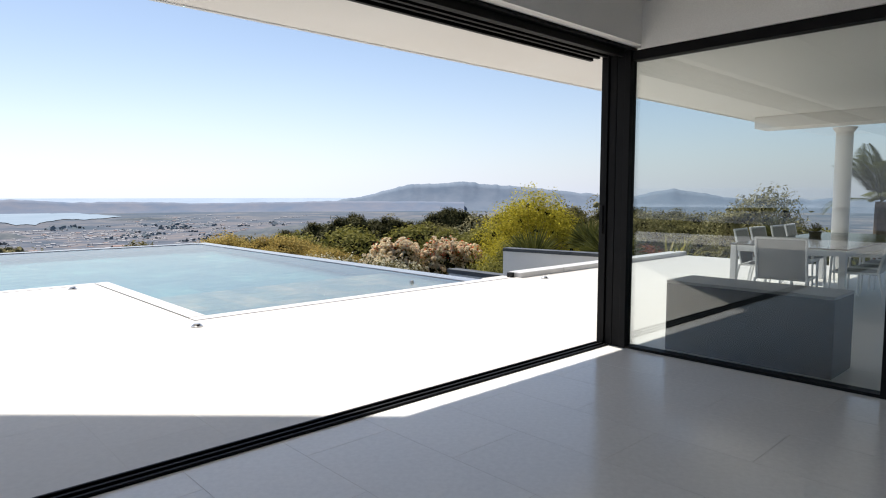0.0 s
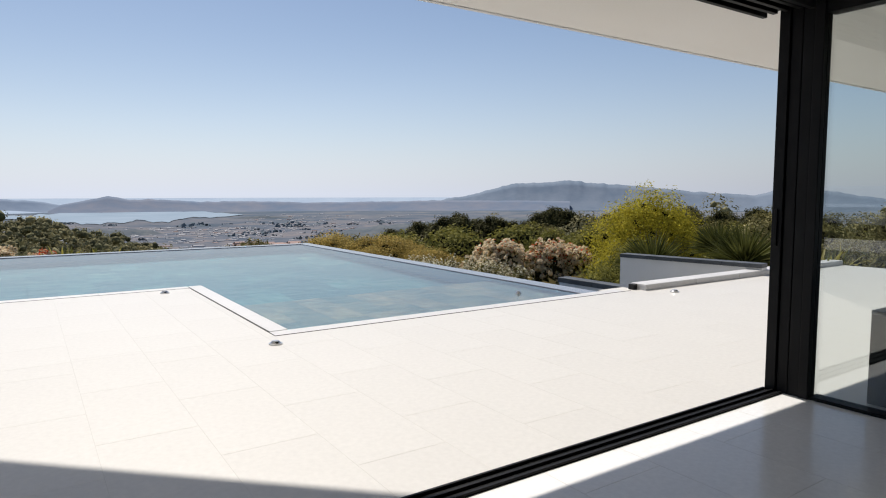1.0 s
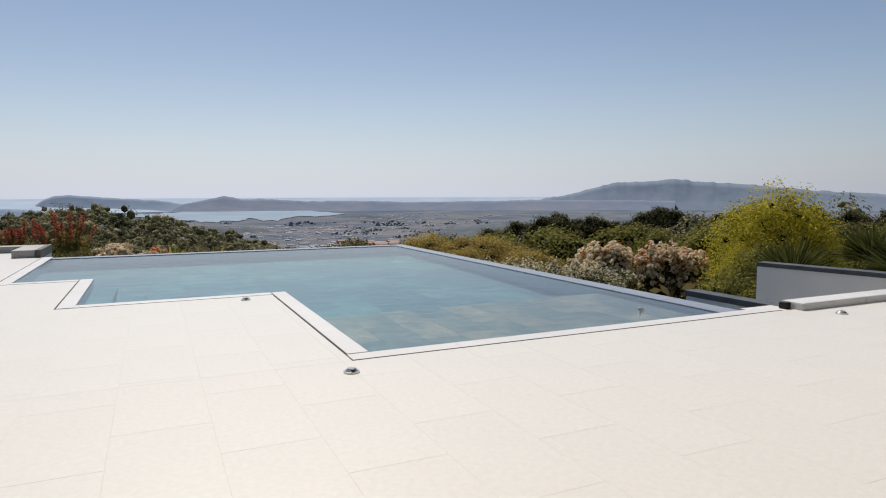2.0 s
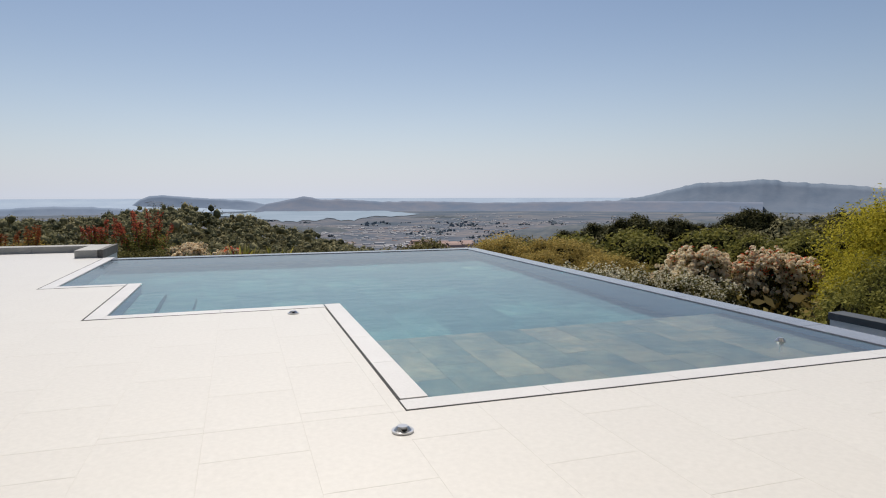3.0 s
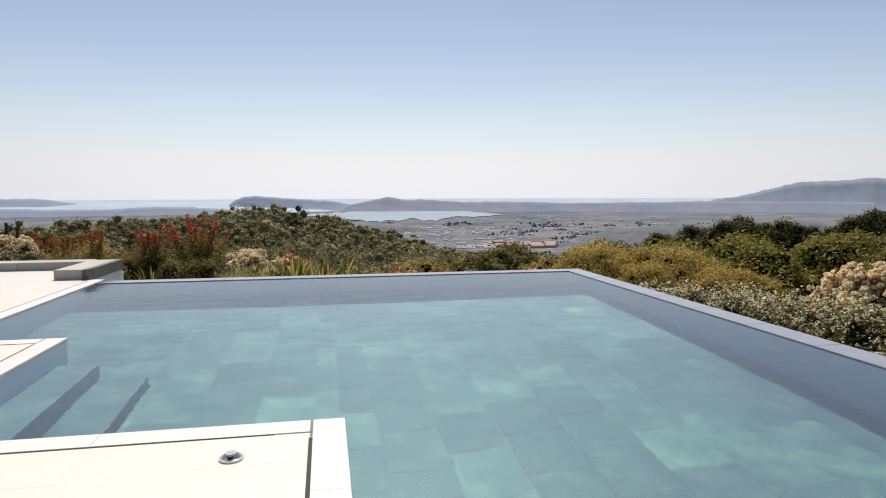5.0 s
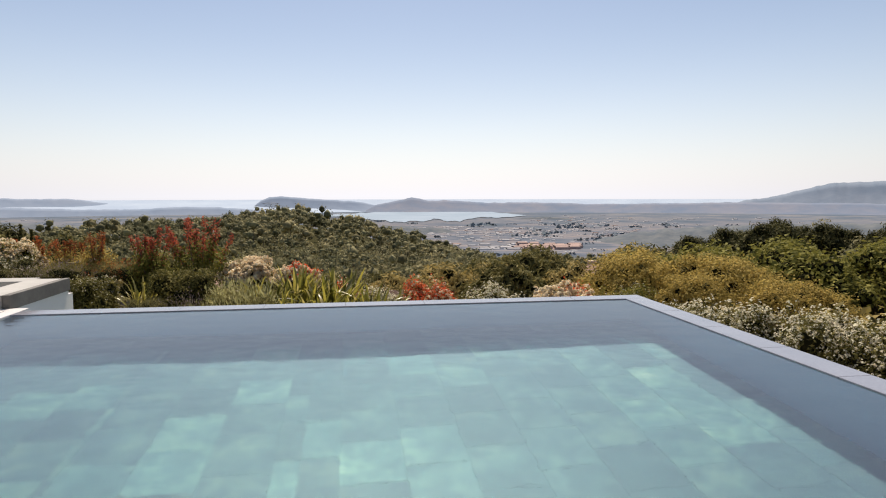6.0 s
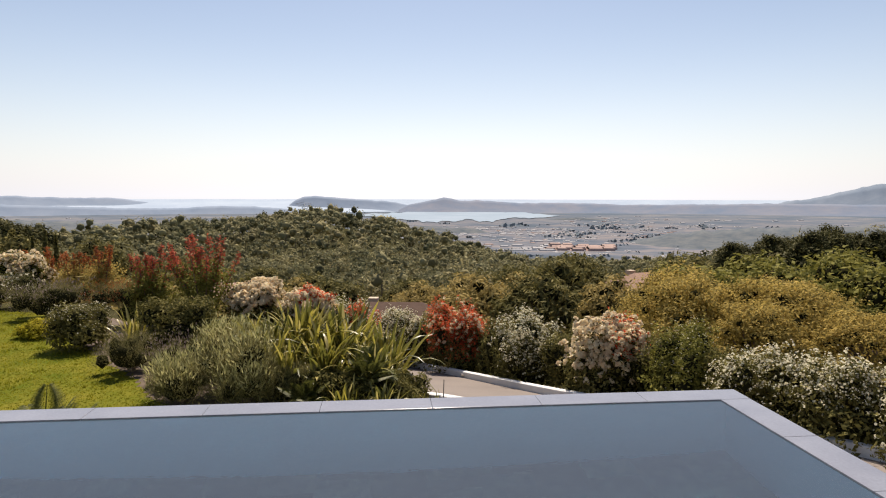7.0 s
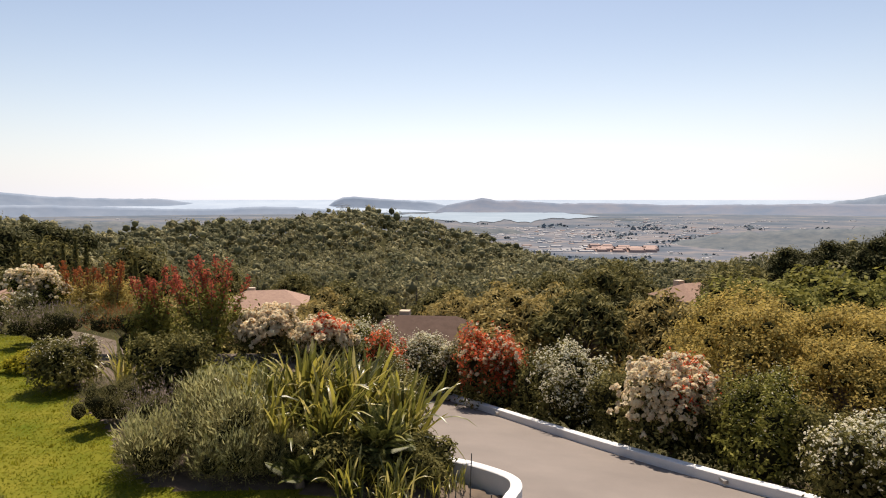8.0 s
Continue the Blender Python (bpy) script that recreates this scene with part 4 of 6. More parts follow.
def patch(name, outline, mat, label, category, lift, step=0.3):
    xs = [p[0] for p in outline]
    ys = [p[1] for p in outline]
    V, F, idx = [], [], {}

    def inside(x, y):
        c = False
        for (x0, y0), (x1, y1) in zip(outline, outline[1:] + outline[:1]):
            if (y0 > y) != (y1 > y) and x < (x1 - x0) * (y - y0) / (y1 - y0) + x0:
                c = not c
        return c
    nx, ny = int((max(xs) - min(xs)) / step), int((max(ys) - min(ys)) / step)
    for i in range(nx):
        for j in range(ny):
            x, y = min(xs) + i * step, min(ys) + j * step
            if not inside(x + step / 2, y + step / 2):
                continue
            q = []
            for di, dj in ((0, 0), (1, 0), (1, 1), (0, 1)):
                key = (i + di, j + dj)
                if key not in idx:
                    idx[key] = len(V)
                    px, py = min(xs) + key[0] * step, min(ys) + key[1] * step
                    V.append((px, py, land_z(px, py) + lift))
                q.append(idx[key])
            F.append(q)
    return structure(np_mesh(name, V, F, mat, smooth=True), label, category), V, F


LAWN = [(-16, 11.5), (2.4, 11.5), (2.3, 16.6), (1.6, 17.15), (0.6, 17.5), (-1.0, 17.75), (-2.4, 17.75), (-3.2, 18.05), (-4.0, 19.0), (-4.8, 20.4), (-6.4, 22.3), (-8.6, 25.5), (-10.5, 29.0), (-16, 31.0)]
M_TURF = surface("turf", (0.06, 0.09, 0.004), (0.19, 0.165, 0.022), 0.9, 1.1, 14, relief=0.6)
M_TURF.node_tree.nodes["Principled BSDF"].inputs["Specular IOR Level"].default_value = 0.05
lawn, LV, LF = patch("lawn", LAWN, M_TURF, "sunlit yellow-green lawn below the pool", "lawn", 0.03, 0.16)
BED = [(-5.2, 13.0), (2.7, 12.5), (2.75, 16.5), (3.0, 18.4), (1.8, 19.7), (0.3, 24.0), (-2.4, 30.5), (-12, 31.0), (-9, 26), (-5.5, 21.0)]
patch("planting_bed", BED, M_SOIL, "brown mulched planting bed", "planting bed", 0.025)
LV = np.array(LV)
cells = LV[np.array(LF)].mean(1)
n = 90000
pick = cells[RNG.integers(0, len(cells), n)] + np.stack([RNG.uniform(-0.12, 0.12, n), RNG.uniform(-0.12, 0.12, n), np.zeros(n)], 1)
lean = np.stack([RNG.normal(0, 0.025, n), RNG.normal(0, 0.025, n), RNG.uniform(0.012, 0.03, n) * (1 + 1.6 * (np.sin(pick[:, 0] * 5.1 + 2 * np.sin(pick[:, 1] * 3.3)) * np.sin(pick[:, 1] * 4.3 + 1.7 * np.sin(pick[:, 0] * 2.9)) > 0.55))], 1)
side = unit(np.stack([RNG.normal(size=n), RNG.normal(size=n), np.zeros(n)], 1)) * 0.014
gv = np.stack([pick - side, pick + side, pick + lean], 1).reshape(-1, 3)
tagged(np_mesh("grass", gv, np.arange(3 * n).reshape(-1, 3), G_LAWN), "short sunlit yellow-green lawn grass", "grass", kind="stuff")


# thin stakes in the bed by the kerb
for k, (x, y, h) in enumerate(((2.35, 17.9, 1.0), (2.05, 17.2, 0.8), (2.6, 17.1, 0.7))):
    bm = bmesh.new()
    rod(bm, (x, y, land_z(x, y) - 0.1), (x + 0.03, y, land_z(x, y) + h), 0.012, 0.009, 6)
    tagged(part("garden_stake", bm, M_SLATE), "thin dark garden stake in the bed", "stake", "garden stakes")


# ---- plants ----
def stems(base, tops, r, mat, parent):
    """Bent stems from one root, each a part of its own."""
    for t in tops:
        a, t = Vector(base), Vector(t)
        mid = (a + t) * 0.5 + Vector((random.uniform(-.1, .1), random.uniform(-.1, .1), 0)) * (t - a).length * 0.3
        V, F = [], []
        for p, k in ((a, 1.0), (mid, 0.7), (t, 0.25)):
            V += [(p.x + r * k * math.cos(q), p.y + r * k * math.sin(q), p.z) for q in (0, 1.257, 2.513, 3.77, 5.027)]
        for o in (0, 5):
            F += [(o + q, o + (q + 1) % 5, o + 5 + (q + 1) % 5, o + 5 + q) for q in range(5)]
        me = bpy.data.meshes.new("stem")
        me.from_pydata(V, [], F + [(10, 11, 12, 13, 14)])
        me.materials.append(mat)
        new("stem", me).parent = parent


bm = bmesh.new()
bmesh.ops.create_icosphere(bm, subdivisions=1, radius=1.0)
ICO_V = np.array([v.co[:] for v in bm.verts])
ICO_F = np.array([[v.index for v in f.verts] for f in bm.faces])
bm.free()


def shade_cores(centres, radii, parent, fill=0.56):
    """Near-black cores added inside the leafy lobes to stand for their inner shade."""
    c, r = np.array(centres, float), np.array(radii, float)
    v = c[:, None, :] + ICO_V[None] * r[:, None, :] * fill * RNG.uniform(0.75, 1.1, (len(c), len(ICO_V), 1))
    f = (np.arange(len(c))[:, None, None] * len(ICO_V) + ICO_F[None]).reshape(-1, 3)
    tagged(np_mesh("shade_core", v.reshape(-1, 3), f, M_SHADE_CORE, parent, "near-black core that darkens the gaps between leaves"), kind="stuff")


def shrub(name, label, category, x, y, top, rx, ry, mat, n=4200, leaf=0.05, flowers=None, tips=None, lobes=13, group="", upright=0.0):
    """A bush on stems: lobes of small leaves, with clusters of blossom or coloured shoots where it has them."""
    base = land_z(x, y) - 0.05
    h = top - base
    t = thing(name, label, category, group, at=(x, y, base))
    stems((0, 0, 0), [(random.uniform(-.5, .5) * rx, random.uniform(-.5, .5) * ry, h * random.uniform(.5, .75)) for _ in range(6)], 0.035, M_BARK, t)
    sets, spots, cores = [], [], []
    for k in range(lobes):
        a = 6.283 * k / lobes + random.uniform(-.4, .4)
        q = random.uniform(0.30, 0.74) if k else 0.0
        zc = h * (random.uniform(0.34, 0.74) if k else 0.66)
        rr = random.uniform(0.28, 0.44)
        c = (math.cos(a) * rx * q, math.sin(a) * ry * q, zc)
        rad = (rx * rr, ry * rr, min(h - zc, h * 0.34) * random.uniform(0.82, 1.0))
        cores.append((c, rad))
        fine = mat is G_GREY
        p, d = blob_points(int(n * (2.2 if fine else 1.0) / lobes), c, rad, 0.55, 0.22)
        sets.append(needle_quads(p, d, leaf * 0.85) if fine else leaf_quads(p, d, leaf, 0.42, 0.35, 1.0))
        spots.append((p, d))
    shade_cores([q[0] for q in cores] + [(0, 0, h * 0.32)], [q[1] for q in cores] + [(rx * 0.9, ry * 0.9, h * 0.36)], t)
    low, dl = blob_points(int(n * 0.55), (0, 0, h * 0.34), (rx * 0.92, ry * 0.92, h * 0.38), 0.4, 0.2)
    sets.append(needle_quads(low, dl, leaf) if mat is G_GREY else leaf_quads(low, dl, leaf * 1.25, 0.45))
    v, f = join_leaves(sets)
    v[:, 2] = np.maximum(v[:, 2], 0.02)
    tagged(np_mesh("foliage", v, f, mat, t), kind="stuff")
    P, D = np.concatenate([s[0] for s in spots]), np.concatenate([s[1] for s in spots])
    outer = (D[:, 2] > -0.15) & (P[:, 2] > h * RNG.uniform(0.15, 0.85, len(P)))
    if flowers:
        fm, count, size = flowers
        idx = RNG.choice(np.where(outer)[0], count)
        c = P[idx] + D[idx] * 0.05
        k = 10 if size > 0.1 else 3
        dome = unit(RNG.normal(size=(count * k, 3)) * 0.75 + np.repeat(D[idx], k, 0) + np.array([0, 0, 0.35]))
        cc = np.repeat(c, k, 0) + dome * size * (0.62 if size > 0.1 else 0.8) * np.repeat(RNG.uniform(0.7, 1.25, count), k)[:, None]
        tagged(np_mesh("blossom", *leaf_quads(cc, dome, size * 0.36, 0.95, 0.1, 2.2), fm, t, "clusters of pale blossom"), kind="stuff")
    if tips:
        tm, count, zmin, side = tips
        ok = np.where((P[:, 2] > h * zmin) & (P[:, 0] * side >= -0.25 * rx))[0]
        idx = RNG.choice(ok, count)
        c = P[idx] + D[idx] * 0.03 + np.stack([RNG.normal(0, .03, count), RNG.normal(0, .03, count), RNG.uniform(0, 0.16 + upright, count)], 1)
        tagged(np_mesh("young_growth", *(needle_quads(c, D[idx], leaf * 1.5, 0.16) if mat is G_GREY else leaf_quads(c, D[idx], leaf * 1.05, 0.4, 0.5)), tm, t, "coloured young shoots"), kind="stuff")
    return t


def spire_shrub(x, y, top, width, n_spires, label, mat_low, mat_top):
    """Loose upright shoots that rise out of a darker bush."""
    base = land_z(x, y) - 0.05
    h = top - base
    t = thing("photinia", label, "shrub", at=(x, y, base))
    heads = [(random.uniform(-1, 1) * width, random.uniform(-.6, .6) * width, h * random.uniform(0.78, 1.0)) for _ in range(n_spires)]
    stems((0, 0, 0), heads, 0.03, M_BARK, t)
    low, high = [], []
    for hx, hy, hz in heads:
        n = 300
        s = RNG.random(n) ** 0.8
        axis = np.stack([hx * s, hy * s, hz * s], 1)
        rad = (0.11 + 0.26 * (1 - s))[:, None]
        d = unit(RNG.normal(size=(n, 3)))
        p = axis + d * rad * RNG.random((n, 1)) ** 0.5
        red = s > RNG.uniform(0.5, 0.95, n)
        high.append(leaf_quads(p[red], d[red], 0.06, 0.35))
        low.append(leaf_quads(p[~red], d[~red], 0.065, 0.4))
    p, d = blob_points(2600, (0, 0, h * 0.34), (width * 1.0, width * 0.8, h * 0.33), 0.4, 0.3)
    low.append(leaf_quads(p, d, 0.06, 0.4))
    tagged(np_mesh("foliage", *join_leaves(low), mat_low, t), kind="stuff")
    tagged(np_mesh("young_growth", *join_leaves(high), mat_top, t, "upright red young shoots"), kind="stuff")
    return t


def blade_mesh(name, length, width, droop, mat, seg=7):
    V, F = [], []
    for i in range(seg + 1):
        s = i / seg
        r = length * s
        x = r * (0.25 + 0.55 * droop * s)
        z = r * (1 - 0.25 * s) - droop * length * 0.55 * s ** 3
        w = width * (0.55 + 0.9 * s) * (1 - s) ** 0.6 if s < 1 else 0.0
        V += [(x, -w, z + 0.3 * w), (x, 0, z), (x, w, z + 0.3 * w)]
    for i in range(seg):
        o = i * 3
        F += [(o, o + 1, o + 4, o + 3), (o + 1, o + 2, o + 5, o + 4)]
    me = bpy.data.meshes.new(name)
    me.from_pydata(V, [], F)
    me.materials.append(mat)
    for p in me.polygons:
        p.use_smooth = True
    return me


M_STRAP, snt, sb = node_mat("strap_leaf_striped")
oi = snt.nodes.new("ShaderNodeObjectInfo")
scol = ramp(snt, oi.outputs["Random"], [(0, (0.03, 0.036, 0.008)), (0.35, (0.19, 0.18, 0.028)), (0.7, (0.54, 0.44, 0.07)), (1, (0.74, 0.60, 0.26))])
scol = mix(snt, 0.4, scol, ramp(snt, noise_fac(snt, 9, 3, 0.6, "Object", (0.3, 8, 0.3)), [(0.35, (0.05, 0.07, 0.015)), (0.7, (0.34, 0.32, 0.09))]))
snt.links.new(scol, sb.inputs["Base Color"])
sb.inputs["Roughness"].default_value = 0.35
stl, smx = snt.nodes.new("ShaderNodeBsdfTranslucent"), snt.nodes.new("ShaderNodeMixShader")
snt.links.new(scol, stl.inputs[0])
smx.inputs[0].default_value = 0.4
snt.links.new(sb.outputs[0], smx.inputs[1])
snt.links.new(stl.outputs[0], smx.inputs[2])
snt.links.new(smx.outputs[0], snt.nodes["Material Output"].inputs[0])
BLADES = [blade_mesh("blade", 1.25, 0.034, d, M_STRAP) for d in (0.05, 0.22, 0.5, 0.95)]


def strap_plant(x, y, z, count, size, label, lean=1.0):
    t = thing("flax_lily", label, "strap-leaved plant", "strap-leaved plants", at=(x, y, z))
    for i in range(count):
        ob = new("blade", BLADES[min(3, int(abs(random.gauss(0, 1.5))))])
        ob.parent = t
        s = size * random.uniform(0.65, 1.1)
        ob.matrix_basis = Matrix.Translation((random.gauss(0, 0.13), random.gauss(0, 0.13), 0)) @ Euler((random.gauss(0, 0.12), random.gauss(0.02, 0.28 * lean), random.uniform(0, 6.283))).to_matrix().to_4x4() @ Matrix.Diagonal((s, s, s, 1))
    return t


def frond_mesh(length, leaflets, width, droop, mat):
    V, F = [], []
    for i in range(leaflets):
        s = 0.12 + 0.88 * i / leaflets
        x, z = length * s * (0.9 - 0.15 * s), length * (0.55 * s - 0.62 * droop * s * s)
        l = length * 0.19 * math.sin(math.pi * (0.12 + 0.85 * s)) + 0.03
        for side in (-1, 1):
            o = len(V)
            V += [(x, 0, z), (x + 0.35 * l - width * 0.5, side * l * 0.55, z + 0.12 * l), (x + 0.75 * l, side * l, z - 0.03 * l), (x + 0.35 * l + width * 0.5, side * l * 0.50, z + 0.12 * l)]
            F.append((o, o + 1, o + 2, o + 3))
    for i in range(10):
        s0, s1 = i / 10, (i + 1) / 10
        o = len(V)
        w = 0.012 * (1 - s0 * 0.7)
        for s in (s0, s1):
            x, z = length * s * (0.9 - 0.15 * s), length * (0.55 * s - 0.62 * droop * s * s)
            V += [(x, -w, z), (x, w, z)]
        F.append((o, o + 1, o + 3, o + 2))
    me = bpy.data.meshes.new("frond")
    me.from_pydata(V, [], F)
    me.materials.append(mat)
    return me


FRONDS = [frond_mesh(1.0, 46, 0.014, d, G_PALM) for d in (0.25, 0.55, 0.9)]


def cycad(x, y, z, size, count, label, tilt=0.0):
    t = thing("palm", label, "palm", "palms", at=(x, y, z))
    bm = bmesh.new()
    rod(bm, (0, 0, -0.3), (0, 0, 0.15 * size), 0.13 * size, 0.10 * size, 10)
    part("trunk", bm, M_BARK, t)
    for i in range(count):
        ob = new("frond", FRONDS[i % 3])
        ob.parent = t
        s = size * random.uniform(0.8, 1.1)
        ob.matrix_basis = Matrix.Translation((0, 0, 0.12 * size)) @ Euler((random.gauss(0, 0.1), random.uniform(-0.75, 0.25) + tilt, 2.4 * i)).to_matrix().to_4x4() @ Matrix.Diagonal((s, s, s, 1))
    return t


def fan_yucca(x, y, z, r, n, label):
    """A ball of stiff narrow leaves on a short trunk."""
    t = thing("yucca", label, "yucca", "yuccas", at=(x, y, z))
    d = unit(RNG.normal(size=(n, 3)))
    d[:, 2] = np.abs(d[:, 2]) * 0.9 - 0.15
    d = unit(d)
    sd = unit(np.cross(d, RNG.normal(size=(n, 3)))) * 0.022
    L = (r * RNG.uniform(0.75, 1.1, n))[:, None]
    c = np.array([0, 0, r * 0.2])
    v = np.stack([c + d * 0.08, c + d * L * 0.45 + sd, c + d * L, c + d * L * 0.45 - sd], 1).reshape(-1, 3)
    np_mesh("foliage", v, np.arange(4 * n).reshape(-1, 4), G_PALM, t)
    bm = bmesh.new()
    rod(bm, (0, 0, land_z(x, y) - z), (0, 0, r * 0.2), 0.14, 0.11, 10)
    part("trunk", bm, M_BARK, t)
    return t


# planting bed below the pool
bz = lambda x, y: land_z(x, y)
for x, y, s, c in ((-1.55, 19.4, 1.85, 120), (-0.75, 19.9, 2.0, 135), (0.15, 20.3, 1.95, 130), (1.1, 20.0, 1.8, 115), (-0.2, 19.0, 1.7, 85), (0.8, 19.1, 1.5, 75), (-1.0, 18.6, 1.5, 65)):
    strap_plant(x, y, bz(x, y), c, s, "variegated flax lily with arching yellow-green strap leaves")
strap_plant(-6.0, 23.6, bz(-6.0, 23.6), 45, 1.35, "tall upright flax lily with green strap leaves", 0.5)
strap_plant(11.2, 0.2, -0.55, 46, 1.0, "pale variegated strap-leaved plant by the terrace", 1.0)
cycad(0.75, 18.6, bz(0.75, 18.6) + 0.35, 0.95, 30, "dark green cycad palm with stiff feathered fronds")
cycad(-0.5, 17.85, bz(-0.5, 17.85) + 0.1, 0.75, 16, "small green cycad palm in the bed")
cycad(-4.3, 15.4, bz(-4.3, 15.4) + 0.05, 1.25, 24, "green cycad palm on the lawn edge")
for x, y, s in ((0.32, 17.7, 0.85), (1.1, 17.8, 0.85), (0.95, 17.45, 0.6), (1.75, 18.1, 0.55), (2.1, 18.6, 0.5)):
    strap_plant(x, y, bz(x, y), 40, s, "low lime-green rosette of strap leaves", 1.2)
shrub("rosemary", "broad grey-green rosemary bush with lavender tips", "shrub", -2.0, 19.1, -0.9, 1.3, 1.2, G_GREY, 9500, 0.05, tips=(G_SAGE, 2600, 0.45, 0), upright=0.10)
shrub("rosemary", "grey-green rosemary bush spilling over the lawn", "shrub", -3.1, 18.5, -1.4, 0.8, 0.9, G_GREY, 5500, 0.05, tips=(G_SAGE, 1400, 0.45, 0), upright=0.10)
shrub("rosemary", "spreading grey-green rosemary bush near the pool", "shrub", -1.75, 18.4, -1.4, 1.0, 0.85, G_GREY, 7000, 0.05, tips=(G_SAGE, 1800, 0.4, 0), upright=0.10)
shrub("rosemary", "dark grey-green rosemary bush beside the flax", "shrub", -0.95, 18.35, -1.5, 0.75, 0.7, G_GREY, 5500, 0.05)
shrub("laurel", "dark green filler bush under the flax lilies", "shrub", 0.2, 19.0, -2.0, 1.3, 0.8, G1, 5000, 0.045)
shrub("laurel", "leafy green bush behind the flax lilies", "shrub", -0.9, 22.4, -1.75, 1.4, 1.1, G_MID, 5500, 0.05)
shrub("laurel", "dark green bush behind the flax lilies", "shrub", 0.6, 23.4, -2.15, 1.3, 1.1, G1, 5500, 0.05)
shrub("viburnum", "green bush with white flowers by the drive", "shrub", 0.6, 26.2, -2.2, 1.3, 1.1, G1, 5500, 0.05, (G_WHITEFL, 500, 0.04))
for x, y, w in ((0.35, 18.4, 0.75), (1.25, 18.6, 0.75), (-0.3, 18.5, 0.7), (1.6, 19.2, 0.6)):
    shrub("laurel", "low dark green bush between the bed's palms", "shrub", x, y, bz(x, y) + 0.72, w, 0.7, G1, 2600, 0.045)
shrub("lavender", "grey lavender with mauve flower spikes", "shrub", -3.7, 19.9, -1.35, 0.65, 0.7, G_GREY, 3000, 0.03, tips=(G_LAVENDER, 400, 0.4, 0), upright=0.25)
shrub("rosemary", "rounded grey-green shrub beside the lawn", "shrub", -5.1, 21.0, -1.30, 0.85, 0.8, G_GREY, 4200, 0.035)
shrub("viburnum", "dark green viburnum dotted with small white flowers", "shrub", -7.4, 23.6, -1.05, 0.95, 0.9, G1, 4500, 0.045, (G_WHITEFL, 350, 0.036))
shrub("laurel", "dense dark green laurel bush", "shrub", -4.3, 22.6, -0.75, 1.25, 1.0, G1, 5200, 0.05)
shrub("laurel", "mid-green leafy laurel bush in the bed", "shrub", -2.6, 22.0, -1.3, 1.1, 1.0, G_MID, 4800, 0.05)
shrub("spurge", "low lime-green mound beside the lawn", "shrub", -9.4, 25.2, -1.75, 0.7, 0.6, G_LIME, 2200, 0.04)
shrub("heath", "brownish grey heath shrub", "shrub", -7.4, 27.6, -0.95, 1.7, 1.2, G_GREY, 5200, 0.04, tips=(G_RUST, 900, 0.4, 0))
shrub("heath", "grey-brown dry heath shrub on the slope", "shrub", -10.6, 28.5, -1.0, 1.6, 1.2, G_GREY, 5200, 0.04, tips=(G_LAVENDER, 800, 0.4, 0))
shrub("cistus", "silver-grey shrub with pale flowers", "shrub", -13.6, 30.5, -0.9, 1.5, 1.2, G_GREY, 4800, 0.045, (G_WHITEFL, 150, 0.07))
spire_shrub(-4.9, 26.9, 0.68, 1.25, 15, "tall photinia with upright red shoots", G_MID, G_REDRUST)
spire_shrub(-6.7, 27.2, 0.3, 0.8, 9, "tall photinia with thin red shoots", G_MID, G_REDRUST)
for x, y, tp, w in ((-11.2, 34.0, -0.15, 1.0), (-13.4, 36.5, -0.45, 1.2), (-15.6, 38.0, -0.6, 1.2)):
    spire_shrub(x, y, tp, w, 8, "rust-red shrub with loose upright shoots", G_OLIVE, G_RUST)
PH = "photinia"
shrub(PH, "photinia covered in cream blossom", "shrub", -3.1, 26.6, -0.98, 1.0, 0.9, G1, 4500, 0.05, (G_BLOSSOM, 1054, 0.14))
shrub(PH, "photinia with cream blossom and red crown", "shrub", -1.35, 26.2, -1.15, 1.25, 1.0, G1, 5000, 0.05, (G_BLOSSOM, 1190, 0.14), (G_RED, 2600, 0.68, 1))
shrub(PH, "reddish photinia in the hedge", "shrub", 0.35, 28.6, -1.95, 0.75, 0.7, G1, 3200, 0.05, (G_BLOSSOM, 50, 0.1), (G_RED, 1900, 0.45, 0))
HEDGE = "hedge along the driveway"
shrub("viburnum", "green viburnum hedge bush with white flowers", "shrub", 1.9, 31.3, -2.75, 1.6, 1.0, G1, 5200, 0.05, (G_WHITEFL, 2400, 0.062), group=HEDGE)
shrub("viburnum", "pale-flowered green hedge bush", "shrub", -0.6, 33.2, -2.55, 1.6, 1.0, G_MID, 4600, 0.05, (G_WHITEFL, 1650, 0.062), group=HEDGE)
shrub(PH, "photinia with bright red crown and cream blossom", "shrub", 4.3, 29.4, -2.2, 1.55, 1.2, G1, 6000, 0.05, (G_BLOSSOM, 289, 0.12), (G_RED, 7500, 0.36, 0), group=HEDGE)
shrub("viburnum", "dense green hedge bush with small white flowers", "shrub", 6.2, 26.3, -1.95, 1.55, 1.25, G1, 6000, 0.05, (G_WHITEFL, 2700, 0.062), group=HEDGE)
shrub(PH, "photinia heavy with cream blossom and red tips", "shrub", 7.9, 23.0, -1.65, 1.55, 1.3, G1, 6500, 0.05, (G_BLOSSOM, 1360, 0.14), (G_RED, 1700, 0.64, 1), group=HEDGE)
shrub("viburnum", "tall mid-green hedge bush", "shrub", 9.3, 20.9, -1.35, 1.35, 1.25, G_MID, 6500, 0.05, (G_WHITEFL, 400, 0.034), group=HEDGE)
